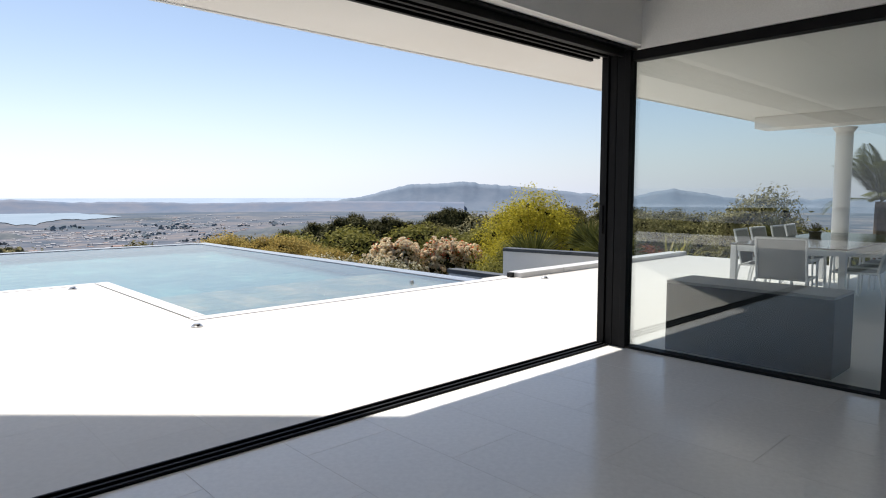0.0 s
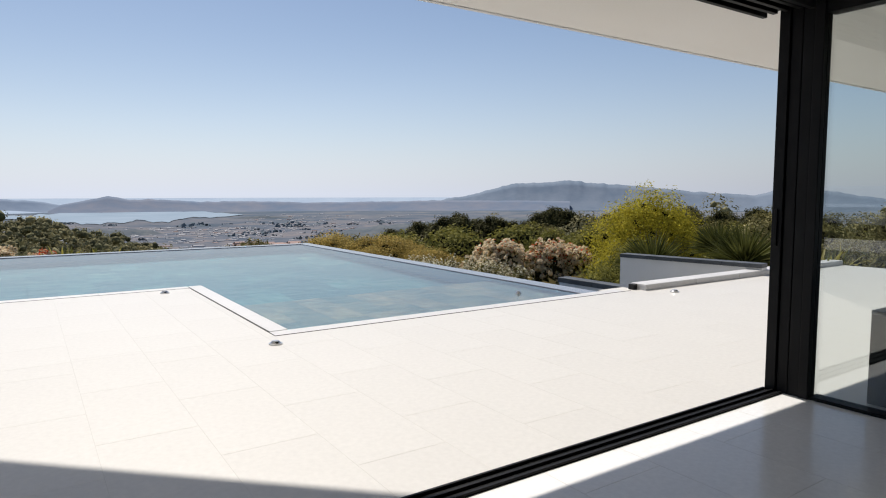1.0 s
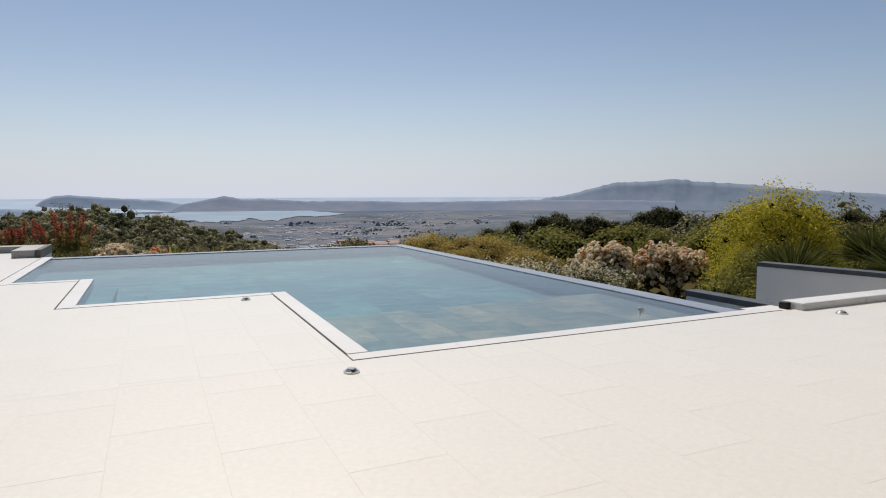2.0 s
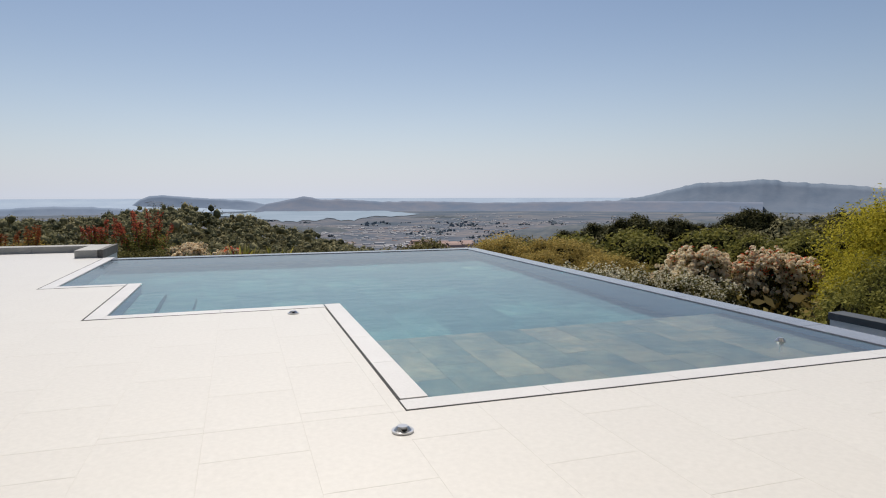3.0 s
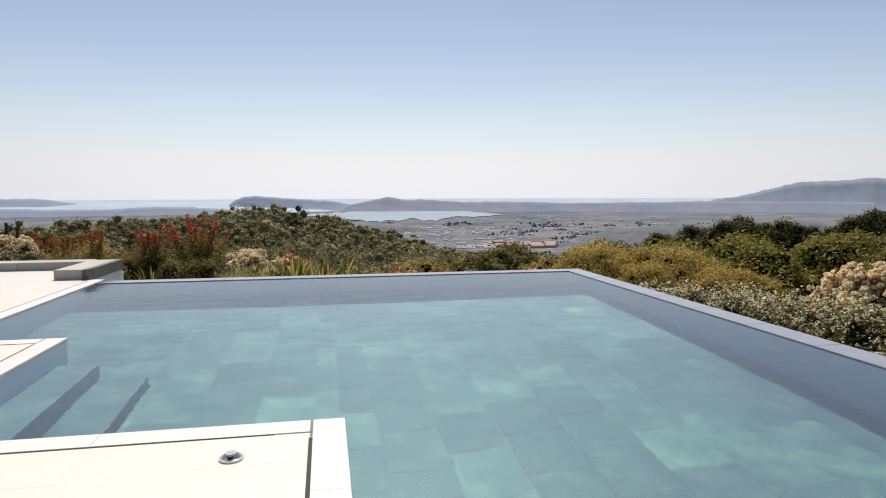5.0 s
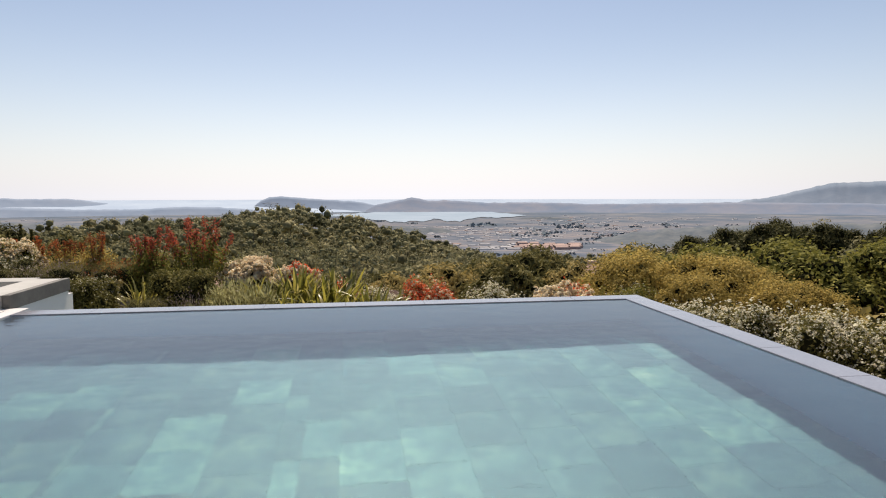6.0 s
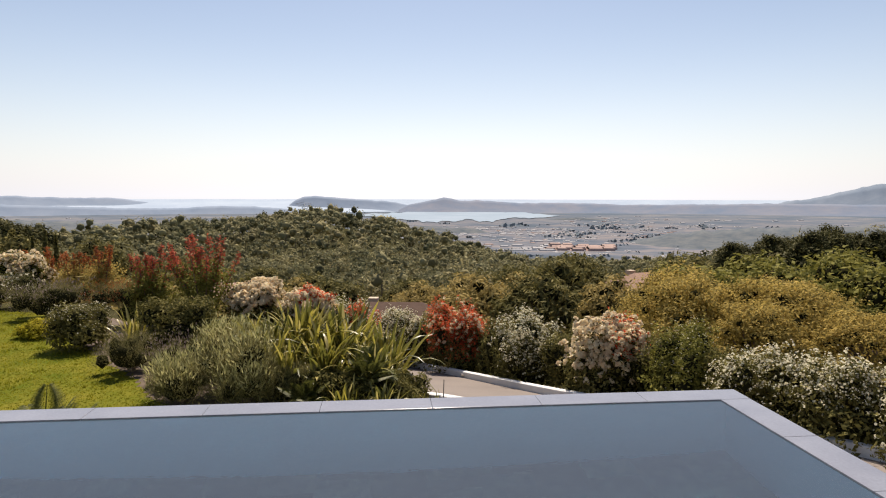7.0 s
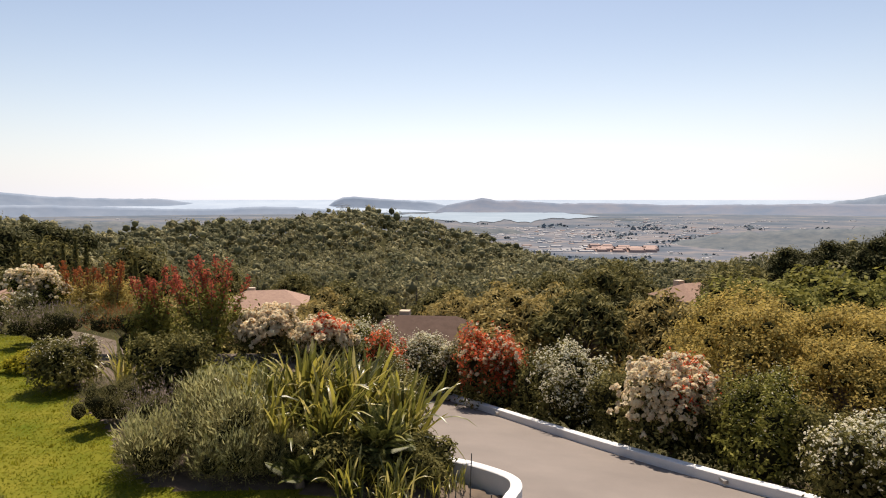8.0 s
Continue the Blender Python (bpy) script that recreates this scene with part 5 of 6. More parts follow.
for x, y, tp, fl in ((10.0, 18.6, -1.45, 420), (10.5, 16.7, -1.25, 420), (11.0, 14.9, -1.1, 420), (11.4, 13.1, -1.0, 380), (11.8, 11.2, -0.95, 300)):
    shrub("viburnum", "dark hedge bush sprinkled with white flowers", "shrub", x, y, tp, 1.25, 1.25, G1, 6000, 0.05, (G_WHITEFL, fl * 4, 0.062), group=HEDGE)
for x, y, tp in ((5.2, 28.0, -2.6), (7.0, 24.6, -2.2), (8.7, 22.0, -2.0), (3.1, 30.6, -2.9), (9.8, 19.7, -1.8)):
    shrub("laurel", "dark green laurel filling the hedge", "shrub", x + 0.35, y + 0.2, tp, 1.1, 1.0, G1, 4500, 0.05, group=HEDGE)
shrub(PH, "broad photinia covered in cream and pink blossom", "shrub", 14.0, 14.4, -0.5, 1.75, 1.5, G1, 7000, 0.055, (G_BLOSSOM, 1300, 0.15), (G_RED, 260, 0.8, 1))
shrub(PH, "photinia mound of cream blossom with red tips", "shrub", 15.8, 12.7, -0.62, 1.6, 1.5, G1, 6500, 0.055, (G_BLOSSOM, 950, 0.15), (G_RED, 900, 0.72, 0))
shrub(PH, "pale blossoming photinia at the far edge of the garden", "shrub", -15.9, 36.8, -0.75, 1.5, 1.2, G_MID, 4200, 0.055, (G_BLOSSOM, 700, 0.14))
shrub("laurel", "green shrub below the terrace wall", "shrub", 11.6, 6.4, -0.45, 1.5, 1.4, G_MID, 5000, 0.055)
shrub("laurel", "green leafy shrub behind the terrace", "shrub", 14.0, 7.6, -0.05, 1.6, 1.5, G_MID, 5000, 0.055)
fan_yucca(10.2, 3.6, -0.55, 0.95, 520, "spiky green yucca behind the low wall")
fan_yucca(11.6, 2.2, -0.45, 1.05, 560, "large spiky green yucca behind the low wall")
fan_yucca(13.4, 4.0, -0.3, 0.9, 460, "spiky yucca among the shrubs")


# ---- trees ----
def crown_tree(name, label, h, rx, mat, n_clumps, leaves, leaf, aspect=0.42, clear=0.25, flat=0.55, trunk_r=0.13, category="tree", at=(0, 0, 0), spread=0.8, clump=1.0, core=0.5):
    """A tapered trunk with limbs, and a crown of many leafy clumps with gaps between."""
    t = thing(name, label, category, "trees on the slope", at=at)
    bm = bmesh.new()
    fork = Vector((random.uniform(-.2, .2), random.uniform(-.2, .2), h * max(clear, 0.2)))
    rod(bm, (0, 0, -0.4), fork, trunk_r, trunk_r * 0.75, 8)
    sets, cores = [], []
    for k in range(n_clumps):
        a, q = 2.4 * k + random.uniform(-.5, .5), math.sqrt((k + 0.5) / n_clumps) * spread
        zc = h * (clear + (1 - clear) * (0.9 - 0.62 * q ** 2 + random.uniform(-.16, .01)))
        c = Vector((math.cos(a) * rx * q, math.sin(a) * rx * q, zc))
        rr = rx * random.uniform(0.26, 0.42) * clump
        mid = fork.lerp(c, 0.5) + Vector((0, 0, 0.06 * h))
        rod(bm, fork, mid, trunk_r * 0.42, trunk_r * 0.28, 5)
        rod(bm, mid, c, trunk_r * 0.28, trunk_r * 0.08, 5)
        p, d = blob_points(leaves // n_clumps, c, (rr, rr, rr * flat), 0.35, 0.17)
        sets.append(leaf_quads(p, d, leaf, aspect, 0.3, 1.3))
        cores.append((c, (rr, rr, rr * flat)))
    shade_cores([tuple(q[0]) for q in cores], [q[1] for q in cores], t, core)
    part("trunk", bm, M_BARK, t)
    np_mesh("crown", *join_leaves(sets), mat, t)
    return t


def on_land(x, y, sink=0.0):
    return (x, y, land_z(x, y) - sink)


# yellow-green trees behind the hedge
yel = [crown_tree("oak", "round yellow-green oak in fresh leaf", 4.5, 2.7, G_OLIVE, 36, 15000, 0.062, 0.5, 0.02, 1.0, at=on_land(12.2, 26.8), clump=0.74, core=0.3),
       crown_tree("oak", "broad olive-yellow oak with dense crown", 4.4, 3.2, G_OLIVE, 42, 16000, 0.062, 0.5, 0.02, 0.95, at=on_land(14.9, 26.2), clump=0.72, core=0.3)]
for i, (x, y, top, rz) in enumerate(((14.0, 31.5, -0.6, 120), (18.2, 29.5, -0.9, 210), (13.2, 24.0, -1.1, 20), (16.4, 23.0, -1.25, 200))):
    o = copy_thing(yel[i % 2], pose(*on_land(x, y), 0, 0, rz))
    k = (top - land_z(x, y)) / 4.9
    o.scale = (max(k, 0.8), max(k, 0.8), k)
lime = crown_tree("mimosa", "tall feathery lime-green mimosa", 5.0, 2.35, G_LIME, 44, 17000, 0.062, 0.35, 0.03, 1.0, at=on_land(18.2, 10.2), clump=1.1, core=0.12)
for x, y, s in ((21.5, 12.0, 0.8), (16.3, 9.5, 0.66)):
    o = copy_thing(lime, pose(*on_land(x, y), 0, 0, random.uniform(0, 360)))
    o.scale = (s, s, s)
bush2 = crown_tree("olive_tree", "silvery olive tree with airy crown", 4.0, 2.0, G_GREY, 22, 6000, 0.08, 0.3, 0.1, 0.9, at=on_land(24.0, 4.5), core=0.25)
copy_thing(bush2, pose(*on_land(21.5, 7.0), 0, 0, 80))
tall_olive = copy_thing(bush2, pose(*on_land(22.8, 2.5), 0, 0, 200))
tall_olive.scale = (1.1, 1.1, 1.25)
rusty = crown_tree("tamarisk", "wispy rust-brown shrub tree", 2.9, 1.6, G_RUST, 18, 5000, 0.06, 0.25, 0.15, 0.9, at=on_land(17.5, 4.6))
fan_yucca(14.2, -0.9, 0.15, 0.6, 300, "dry spiky yucca by the covered terrace")
date = thing("palm_tree", "feathery palm tree beyond the covered terrace", "palm", at=on_land(18.2, -2.2))
bm = bmesh.new()
rod(bm, (0, 0, -0.3), (0, 0, 4.6), 0.2, 0.15, 10)
part("trunk", bm, M_BARK, date)
for i in range(22):
    ob = new("frond", FRONDS[i % 3])
    ob.parent = date
    ob.matrix_basis = Matrix.Translation((0, 0, 4.6)) @ Euler((0, random.uniform(-0.8, 0.4), 2.4 * i)).to_matrix().to_4x4() @ Matrix.Diagonal((2.0, 2.0, 2.0, 1))

# pines and broad trees down the slope
pines = [crown_tree("pine", "dark green Aleppo pine with layered crown", 6.6, 3.0, G_PINE, 34, 3900, 0.21, 0.26, 0.08, 0.8, 0.2, at=on_land(10.6, 42.5), core=0.38),
         crown_tree("pine", "rounded Aleppo pine on the slope", 6.2, 2.9, G_PINE, 30, 3500, 0.21, 0.26, 0.05, 0.85, 0.18, at=on_land(-2.0, 52.0), core=0.38),
         crown_tree("pine", "pale olive-green pine with domed crown", 5.6, 3.1, G_PALEPINE, 30, 3600, 0.2, 0.28, 0.03, 0.8, 0.18, at=on_land(4.0, 56.0)),
         crown_tree("oak", "bright green broad-leaved tree", 5.0, 2.9, G_LIMEDARK, 28, 4600, 0.135, 0.5, 0.03, 0.85, 0.16, at=on_land(29.0, 46.0)),
         crown_tree("pine", "tall dark Aleppo pine standing out against the sky", 11.0, 4.3, G_PINE_DARK, 44, 8000, 0.25, 0.3, 0.1, 0.85, 0.28, at=on_land(52.0, 74.0), core=0.62)]


def plant_tops(kind, spots, wide=1.0):
    """Copies whose crowns reach the given heights: x, y, top."""
    src = pines[kind]
    for x, y, top in spots:
        h = max(3.0, top - land_z(x, y) + 0.2)
        tall = h / TREE_H[kind]
        w = min(1.6, max(0.75, tall)) * wide * random.uniform(0.9, 1.1)
        o = copy_thing(src, pose(*on_land(x, y, 0.2), 0, 0, random.uniform(0, 360)))
        o.scale = (w, w, tall)


TREE_H = (6.9, 6.5, 5.9, 5.2, 11.4)
plant_tops(2, [(-4.6, 47, -3.9), (4.5, 60, -5.2), (-6.0, 58, -4.6), (7.2, 54, -4.2), (7.8, 46, -3.0), (-10, 52, -6.2), (6.4, 44.5, -4.2), (-2.5, 42, -5.0), (12, 50, -3.6), (16, 44, -2.8), (-14, 48, -3.4), (13, 60, -4.5), (-19, 52, -3.2), (10, 68, -5.5), (-8.5, 42, -4.4)])
plant_tops(0, [(19.6, 68, -3.3), (23, 74, -3.8), (62, 48, 0.3), (66, 42, 0.3), (-42, 66, 0), (-50, 70, 0.3), (-36, 72, -1), (-58, 64, 0.4), (-30, 78, -1.8), (74, 48, 0.2), (78, 38, 0.2), (72, 30, 0.2), (61, 42, -0.3)])
plant_tops(4, [(55.5, 97.8, -4.21), (56.8, 90.1, -2.56), (66.4, 98.3, -3.41), (63.9, 87.9, -1.04), (71.2, 92.4, -2.48), (70.0, 85.8, -1.79), (79.0, 91.4, -3.16), (72.2, 78.8, -2.46), (71.8, 73.7, -0.54), (74.6, 73.9, 0.08), (79.1, 75.1, -0.84), (88.7, 79.5, -2.22), (86.8, 72.7, -1.43), (74.5, 53.1, -0.07), (73.7, 47.4, 0.23), (81.1, 47.1, -0.28), (79.9, 41.3, 0.28), (86.0, 38.3, -0.19), (-65.9, 97.1, 0.10), (-64.8, 105.2, -0.33), (-57.7, 100.3, -0.81), (-60.6, 112.6, -0.32), (-53.7, 107.3, -1.03)], 0.95)
plant_tops(1, [(4.0, 80, -7.0), (-8, 78, -6.2), (-20, 66, -4.2), (12, 82, -6.4), (18, 86, -6.0), (26, 86, -4.6), (30, 64, -2.6), (27, 56, -2.6), (-34, 54, -1.5), (-44, 52, -0.9), (46, 46, -1.2), (53, 38, -0.9), (60, 34, -0.8), (64, 26, -0.6), (66, 18, -0.5), (-14, 84, -6.0), (-24, 88, -5.0)])
plant_tops(3, [(22, 42, -2.4), (27, 44, -2.2), (33, 46, -1.9), (29, 38, -1.8), (36, 40, -1.6), (41, 44, -1.6), (34, 32, -1.4), (41, 34, -1.3), (47, 30, -1.2), (24, 50, -3.0), (31, 53, -2.5), (38, 52, -2.0), (30, 24, -1.0), (38, 24, -1.0), (45, 22, -0.9), (34, 14, -0.6), (44, 12, -0.6), (28, 16, -0.8), (52, 14, -0.6), (36, 4, -0.4), (45, 2, -0.4)])

# undergrowth over the whole slope
N_SCRUB = 2300
sx, sy = [], []
while len(sx) < N_SCRUB:
    a, r = radians(random.uniform(-62, 95)), random.uniform(13, 120)
    x, y = r * math.sin(a), r * math.cos(a)
    if x < 12.5 and y < 33.5 or (x > 12.5 and y < 1.5 - 0.5 * (x - 12.5)) or (x < -8 and y < 33) or (-4 < x < 7 and 42 < y < 56):
        continue
    sx.append(x)
    sy.append(y)
sx, sy = np.array(sx), np.array(sy)
per = 48
srad = RNG.uniform(0.8, 1.7, N_SCRUB)
d = unit(RNG.normal(size=(N_SCRUB * per, 3)))
d[:, 2] = np.abs(d[:, 2])
pos = np.stack([np.repeat(sx, per), np.repeat(sy, per), np.repeat(land(sx, sy), per)], 1) + d * np.repeat(srad, per)[:, None] * RNG.uniform(0.55, 1.0, (N_SCRUB * per, 1)) * np.array([1, 1, 1.15])
for name, mat, lo_i, hi_i in (("undergrowth", G_SCRUB, 0, 0.6), ("undergrowth_pale", G_PALEPINE, 0.6, 1)):
    k0, k1 = int(N_SCRUB * lo_i) * per, int(N_SCRUB * hi_i) * per
    tagged(np_mesh(name, *leaf_quads(pos[k0:k1], d[k0:k1], 0.21, 0.5), mat), "low green undergrowth covering the wooded slope", "undergrowth", kind="stuff")


def cypress(x, y, h, r):
    t = thing("cypress", "slim dark Italian cypress", "cypress", "cypresses", at=on_land(x, y, 0.2))
    n = 1500
    s = RNG.random(n)
    a = RNG.uniform(0, 6.283, n)
    rad = r * np.sin(np.pi * np.clip(s, 0.06, 1) ** 0.6) * RNG.uniform(0.6, 1.1, n)
    d = np.stack([np.cos(a), np.sin(a), np.full(n, 0.5)], 1)
    np_mesh("crown", *leaf_quads(np.stack([np.cos(a) * rad, np.sin(a) * rad, h * s], 1), d, 0.16, 0.35), G1, t)
    bm = bmesh.new()
    rod(bm, (0, 0, -0.3), (0, 0, h * 0.9), 0.12, 0.03, 6)
    part("trunk", bm, M_BARK, t)


for x, y, h in ((-27.8, 60.2, 9.2), (-27.0, 60.6, 9.8), (-26.3, 60.9, 9.4), (-30.4, 58.6, 9.0), (-23.0, 62.5, 8.2), (-33.5, 64, 7.5), (-32.0, 66, 8.2), (-31.2, 67, 7.8), (-28.8, 63, 6.5), (-36.5, 70, 8.0), (-24.5, 60, 6.0)):
    cypress(x, y, h, 0.6)

# far woods: every tree a trunk and a dome of leaf clumps, spaced so that crowns stand apart
wa, wr, taken = [], [], {}
for _ in range(60000):
    a, r = random.uniform(-52, 72), math.sqrt(random.uniform(82 ** 2, 620 ** 2))
    if r > 470 and (a < 6 or random.random() < 0.55) or abs(a + 3.0) < 0.4 and 190 < r < 425 or a > 45 and random.random() < 0.7:
        continue
    if -16.5 < a < -9.5 and r < 100:
        continue
    x, y, gap = r * math.sin(radians(a)), r * math.cos(radians(a)), 6.6 + random.uniform(0, 3.0)
    cx, cy = int(x // 8), int(y // 8)
    if any((x - p) ** 2 + (y - q) ** 2 < gap * gap for i in (-1, 0, 1) for k in (-1, 0, 1) for p, q in taken.get((cx + i, cy + k), ())):
        continue
    taken.setdefault((cx, cy), []).append((x, y))
    wa.append(a)
    wr.append(r)
    if len(wa) >= 4600:
        break
wa, wr = np.radians(np.array(wa)), np.array(wr)
N_FAR = len(wa)
wx, wy = wr * np.sin(wa), wr * np.cos(wa)
wz = land(wx, wy)
hgt = RNG.triangular(5.5, 8.5, 13.5, N_FAR)
hgt = hgt * np.where(RNG.random(N_FAR) < 0.09, 1.3, 1.0) * np.interp(np.degrees(wa), [8, 22], [1.0, 0.72])
rad = np.clip(hgt * RNG.uniform(0.38, 0.52, N_FAR), 2.4, 5.8)
tone = np.clip(np.round(RNG.normal(1.5, 0.95, N_FAR)), 0, 3).astype(int)


def woods(own, mat, clumps=5):
    """Crowns of a few knotted leafy clumps, with loose sprays that break their outlines."""
    m_own = len(own)
    mid = np.stack([wx, wy, wz + hgt * 0.62], 1)[own]
    rd = rad[own]
    k = np.arange(clumps)
    a = RNG.uniform(0, 6.28, (m_own, 1)) + k[None, :] * 2.4
    q = np.where(k == 0, 0.0, 0.6) * RNG.uniform(0.7, 1.15, (m_own, clumps))
    c = np.stack([np.cos(a) * q, np.sin(a) * q, np.where(k == 0, 0.4, 0.0) + RNG.uniform(-0.42, 0.3, (m_own, clumps))], -1) * rd[:, None, None] + mid[:, None, :]
    cr = rd[:, None] * RNG.uniform(0.38, 0.64, (m_own, clumps))
    shrink = np.interp(wr[own], [80, 200, 400], [0.28, 0.52, 0.8])[:, None, None, None]
    v = c[:, :, None, :] + ICO_V[None, None] * cr[:, :, None, None] * shrink * RNG.uniform(0.62, 1.05, (m_own, clumps, len(ICO_V), 1)) * np.array([1, 1, 1.05])
    f = (np.arange(m_own * clumps)[:, None, None] * len(ICO_V) + ICO_F[None]).reshape(-1, 3)
    tagged(np_mesh("woodland", v.reshape(-1, 3), f, mat, smooth=True), "dense Aleppo pine woodland over the facing hill", "woodland", kind="stuff")
    tree = np.repeat(np.arange(m_own), np.interp(wr[own], [80, 150, 260, 450], [460, 230, 84, 46]).astype(int))
    n = len(tree)
    d = unit(RNG.normal(size=(n, 3)))
    d[:, 2] = np.where(d[:, 2] < -0.3, -d[:, 2], d[:, 2])
    pick = RNG.integers(0, clumps, n)
    p = c[tree, pick] + d * cr[tree, pick][:, None] * RNG.uniform(0.72, 1.1, (n, 1))
    size = np.interp(wr[own], [80, 150, 260, 450], [0.27, 0.33, 0.48, 0.66])[tree]
    tagged(np_mesh("woodland_sprays", *leaf_quads(p, d, size, 0.5, 0.1, 2.4), mat), "needle sprays of the pine woodland", "woodland", kind="stuff")


for k, mat in enumerate(FAR_TONES):
    woods(np.where(tone == k)[0], mat)
tv, tf = [], []
for i in range(N_FAR):
    if wr[i] < 330:
        o = len(tv)
        w = 0.16
        top = wz[i] + hgt[i] * 0.7
        tv += [(wx[i] - w, wy[i] - w, wz[i] - 0.5), (wx[i] + w, wy[i] - w, wz[i] - 0.5), (wx[i], wy[i] + w, wz[i] - 0.5), (wx[i] - w * 0.5, wy[i] - w * 0.5, top), (wx[i] + w * 0.5, wy[i] - w * 0.5, top), (wx[i], wy[i] + w * 0.5, top)]
        tf += [(o, o + 1, o + 4, o + 3), (o + 1, o + 2, o + 5, o + 4), (o + 2, o, o + 3, o + 5)]
tagged(np_mesh("woodland_trunks", tv, tf, M_BARK), "pine trunks of the woodland", "woodland", kind="stuff")

# pylon on the facing hill
py = thing("power_pylon", "distant steel lattice power pylon on the hill", "pylon", at=on_land(430 * math.sin(radians(-6.7)), 430 * math.cos(radians(-6.7)), 0.5))
bm = bmesh.new()
for sx in (-1, 1):
    for sy in (-1, 1):
        rod(bm, (sx * 2.0, sy * 2.0, 0), (sx * 0.4, sy * 0.4, 15), 0.12, 0.1, 4)
for k in range(5):
    z0, z1 = k * 3.0, (k + 1) * 3.0
    w0, w1 = 2.0 - 0.107 * z0, 2.0 - 0.107 * z1
    rod(bm, (-w0, -w0, z0), (w1, -w1, z1), 0.07, 0.07, 4)
    rod(bm, (w0, -w0, z0), (-w1, -w1, z1), 0.07, 0.07, 4)
part("mast", bm, M_STEEL, py)
for z, w in ((11.0, 5.0), (13.5, 4.0), (15.0, 5.5)):
    bm = bmesh.new()
    rod(bm, (-w, 0, z), (w, 0, z), 0.14, 0.14, 4)
    rod(bm, (-w, 0, z), (0, 0, z + 1.2), 0.08, 0.08, 4)
    rod(bm, (w, 0, z), (0, 0, z + 1.2), 0.08, 0.08, 4)
    part("crossarm", bm, M_STEEL, py)


# neighbouring houses among the trees
def villa(x, y, ridge_z, w, d, rz, label, hip=0.25, roof_mat=M_TILE_ROOF, roof_label="terracotta tiled hip roof"):
    h, rise = 3.0, 1.3
    z = ridge_z - h - rise
    t = thing("house", label, "house", "houses on the slope", at=(x, y, z), rz=rz)
    slab("wall", -w / 2, w / 2, -d / 2, d / 2, -4, h, M_HOUSE, t)
    bm = bmesh.new()
    e = 0.45
    q = [bm.verts.new(p) for p in ((-w / 2 - e, -d / 2 - e, h), (w / 2 + e, -d / 2 - e, h), (w / 2 + e, d / 2 + e, h), (-w / 2 - e, d / 2 + e, h), (-w * hip, 0, h + rise), (w * hip, 0, h + rise))]
    for ids in ((0, 1, 5, 4), (1, 2, 5), (2, 3, 4, 5), (3, 0, 4), (3, 2, 1, 0)):
        bm.faces.new([q[i] for i in ids])
    roof_ob = part("roof", bm, roof_mat, t, roof_label)
    slab("chimney", -w / 4, -w / 4 + 0.7, 0.6, 1.3, h + 0.4, h + rise + 0.15, M_HOUSE, roof_ob)
    for k in (-1, 0, 1):
        wo = slab("window", k * w / 3.2 - 0.55, k * w / 3.2 + 0.55, -d / 2 - 0.04, -d / 2 + 0.05, 0.9, 2.2, M_WHITEMETAL, t)
        slab("pane", k * w / 3.2 - 0.48, k * w / 3.2 + 0.48, -d / 2 - 0.055, -d / 2 - 0.041, 0.97, 2.13, M_SLATE, wo)


villa(-14.0, 71.0, -6.9, 7.5, 6.5, 8, "ochre house with a terracotta hip roof among pines")
villa(1.6, 50.0, -5.6, 6.6, 6.5, -8, "low house with a plain brown roof below the hedge", 0.36, M_BROWN_ROOF, "plain brown tiled roof")
villa(26.5, 64.0, -5.4, 4.5, 5.0, 20, "ochre house half hidden by trees")
villa(-30.0, 60.0, -4.9, 8.0, 7.0, -5, "small tiled house behind shrubs")

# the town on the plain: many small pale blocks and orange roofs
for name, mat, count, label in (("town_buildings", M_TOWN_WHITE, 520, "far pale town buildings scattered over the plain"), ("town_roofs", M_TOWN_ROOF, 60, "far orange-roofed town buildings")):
    V, F = [], []
    for i in range(count):
        a, r = radians(random.gauss(17, 8) if random.random() < 0.75 else random.uniform(-40, 42)), random.triangular(850, 3300, 1700)
        w, l, h = random.uniform(2.0, 6) * r / 1500, random.uniform(4, 9), random.uniform(1.0, 2.2) * r / 1500
        if random.random() < 0.10:
            w, h = w * 3.5, h * 0.9
        if name == "town_roofs" and i < 26:
            a, r = radians(random.choice((15.6, 16.4, 17.9, 18.9, 20.3)) + random.uniform(-.35, .35)), random.uniform(1020, 1170)
            w, l, h = random.uniform(8, 15), 7, random.uniform(5, 8)
        if r > 2050 and -5 < math.degrees(a) < 16.5:
            r = random.uniform(1000, 1900)
        x, y = r * math.sin(a), r * math.cos(a)
        z, o = land_z(x, y), len(V)
        e = h * 0.45
        V += [(x - w, y - l, z - 6), (x + w, y - l, z - 6), (x + w, y + l, z - 6), (x - w, y + l, z - 6), (x - w, y - l, z + h - e), (x + w, y - l, z + h - e), (x + w, y + l, z + h - e), (x - w, y + l, z + h - e), (x - w * 0.8, y, z + h), (x + w * 0.8, y, z + h)]
        F += [(o + 4, o + 5, o + 9, o + 8), (o + 6, o + 7, o + 8, o + 9), (o, o + 1, o + 5, o + 4), (o + 1, o + 2, o + 6, o + 5), (o + 2, o + 3, o + 7, o + 6), (o + 3, o, o + 4, o + 7), (o + 7, o + 4, o + 8, o + 8), (o + 5, o + 6, o + 9, o + 9)]
    F = [f[:3] + (f[3],) if f[2] != f[3] else (f[0], f[1], f[2], f[0]) for f in F]
    F = [f for f in F if len(set(f)) == 4]
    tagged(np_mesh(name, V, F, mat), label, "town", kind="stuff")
# trees of the plain, in loose woods
n, k = 1100, 9
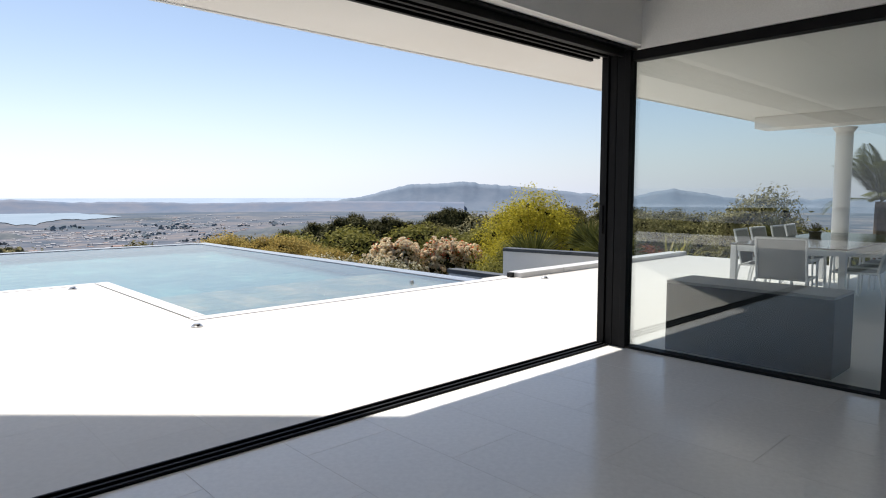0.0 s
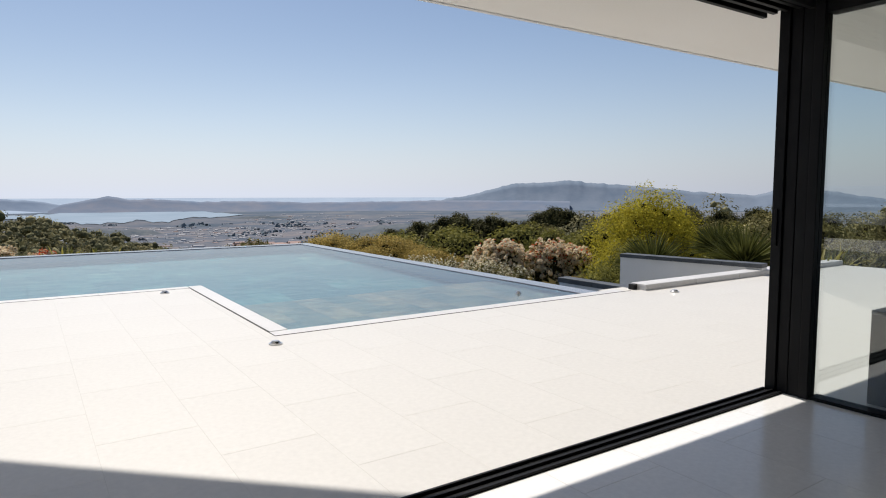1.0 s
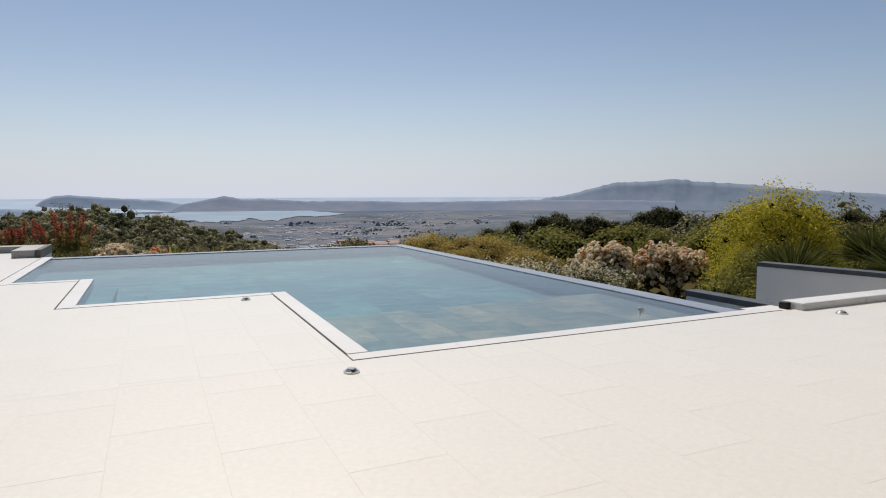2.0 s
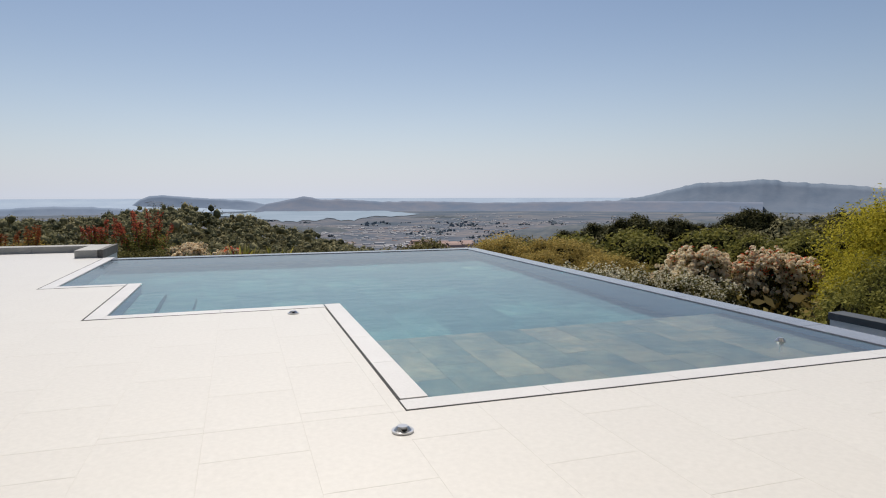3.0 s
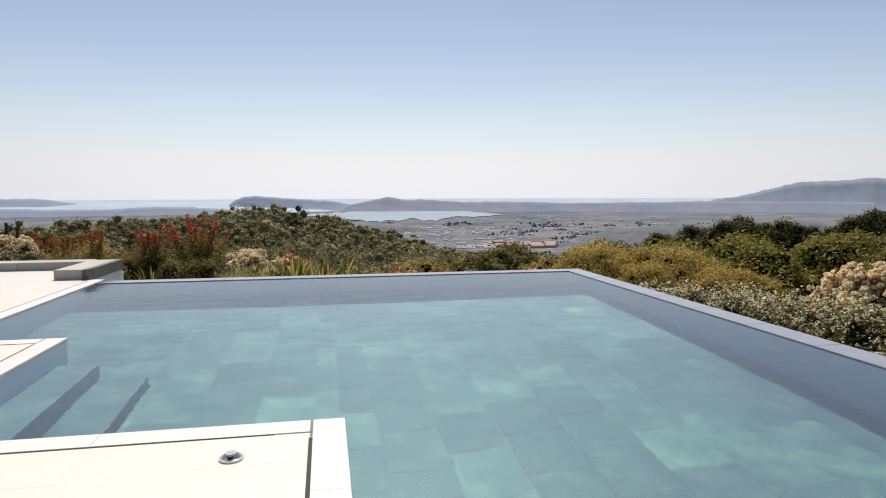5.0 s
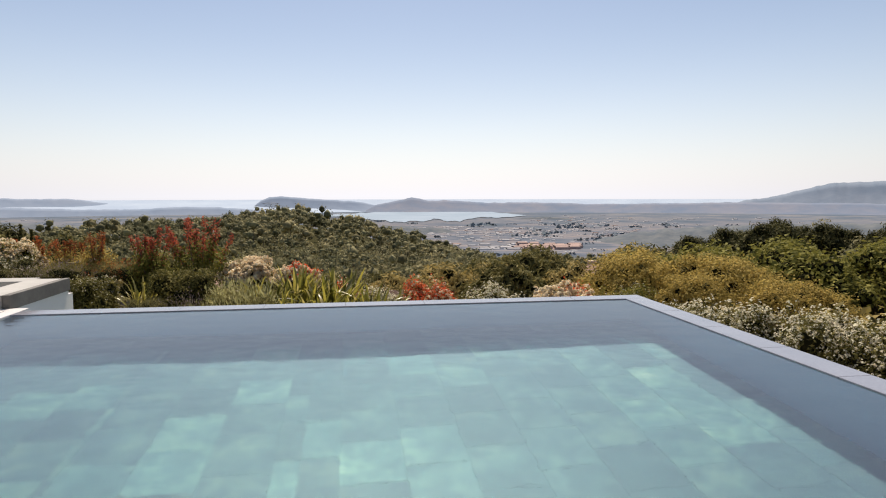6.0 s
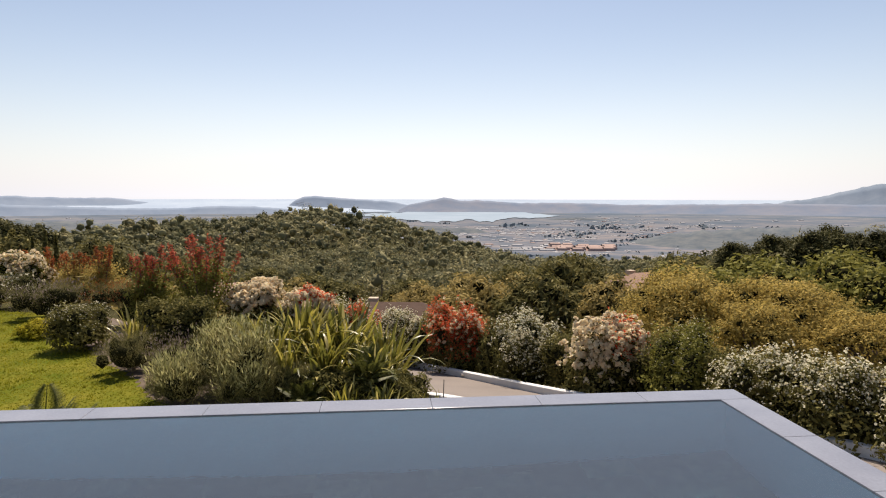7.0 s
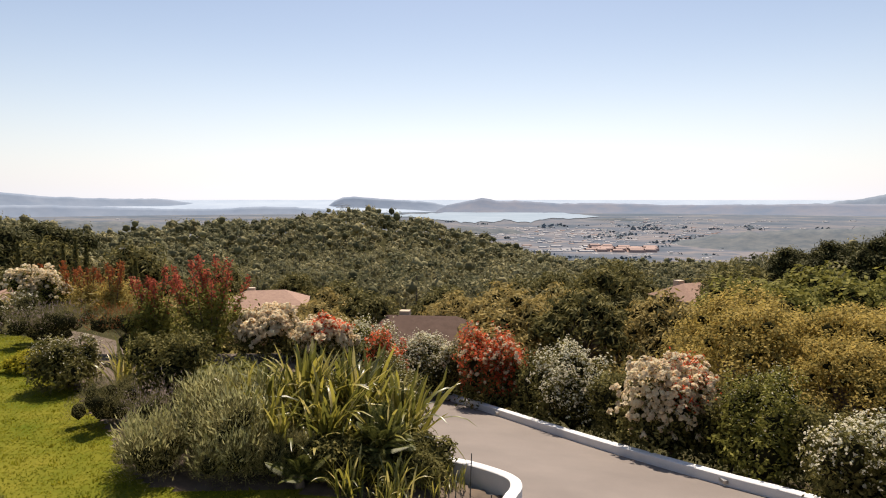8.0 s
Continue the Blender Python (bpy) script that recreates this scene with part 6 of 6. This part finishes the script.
a, r = np.radians(RNG.uniform(-50, 62, n)), RNG.triangular(560, 900, 2600, n)
x, y = r * np.sin(a) , r * np.cos(a)
keep = np.sin(x * 0.011 + 1.3) + np.sin(y * 0.009 + x * 0.004) + RNG.normal(0, 0.5, n) > 0.1
x, y, r = x[keep], y[keep], r[keep]
s = r / 1000 * RNG.uniform(2.5, 4.5, len(r))
z = land(x, y)
d = unit(RNG.normal(size=(len(r) * k, 3)) * np.array([1, 1, 0.6]))
d[:, 2] = np.abs(d[:, 2])
c = np.repeat(np.stack([x, y, z], 1), k, 0) + d * np.repeat(s, k)[:, None] * np.array([3.6, 3.0, 0.8])
# their blue-grey is distance haze put into the leaf colour
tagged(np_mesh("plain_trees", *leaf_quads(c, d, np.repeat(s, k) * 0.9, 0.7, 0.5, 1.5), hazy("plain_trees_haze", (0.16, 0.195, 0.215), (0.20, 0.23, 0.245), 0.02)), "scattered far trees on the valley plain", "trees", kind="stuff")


# tiles last
lay_tiles(tiles, "tile", M_DECK, deck, -0.0008, 0.0, (-0.6, 0.8), 300)
room_tiles = [(x, min(x + 0.535, 2.29), y, min(y + 1.07, -3.645)) for i, x in enumerate(np.arange(-9.0, 2.29, 0.535)) for y in np.arange(-13.0 + 0.53 * (i % 2), -3.645, 1.07)]
lay_tiles(room_tiles, "floor_tile", M_FLOOR, floor, -0.0025, 0.0, (0.5, -5.0), 60, 0.002)
PW, PL = 0.50, 0.62
deep, shelf_t = [], []
for ix in range(-8, 10):
    for iy in range(-1, 20):
        a, c = ix * PW, iy * PL + 0.21 * (ix % 3)
        b2, d = a + PW, c + PL
        for x0, x1, y0, y1 in ((0.2, XR - BASIN_WALL, 2.38, YF - BASIN_WALL), (-1.56, 0.2, 3.94, YF - BASIN_WALL), (-3.49, -1.56, 6.65, YF - BASIN_WALL)):
            p, q, r0, s0 = max(a, x0), min(b2, x1), max(c, y0), min(d, y1)
            if q - p > 0.03 and s0 - r0 > 0.03:
                deep.append((p, q, r0, s0))
for ix in range(11):
    off = 0.35 * (ix % 3)
    for iy in range(-1, 4):
        p, q = 0.2 + ix * 0.41, min(0.2 + (ix + 1) * 0.41, XR - BASIN_WALL)
        r0, s0 = max(0.2, 0.2 + iy * 0.82 + off), min(2.38, 0.2 + (iy + 1) * 0.82 + off)
        if s0 - r0 > 0.03 and q - p > 0.03:
            shelf_t.append((p, q, r0, s0))
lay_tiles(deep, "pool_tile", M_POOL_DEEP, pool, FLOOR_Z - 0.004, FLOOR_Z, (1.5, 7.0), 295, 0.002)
lay_tiles(shelf_t, "shelf_tile", M_POOL_SHELF, pool, SHELF_Z - 0.004, SHELF_Z, (1.5, 1.0), 200, 0.003)
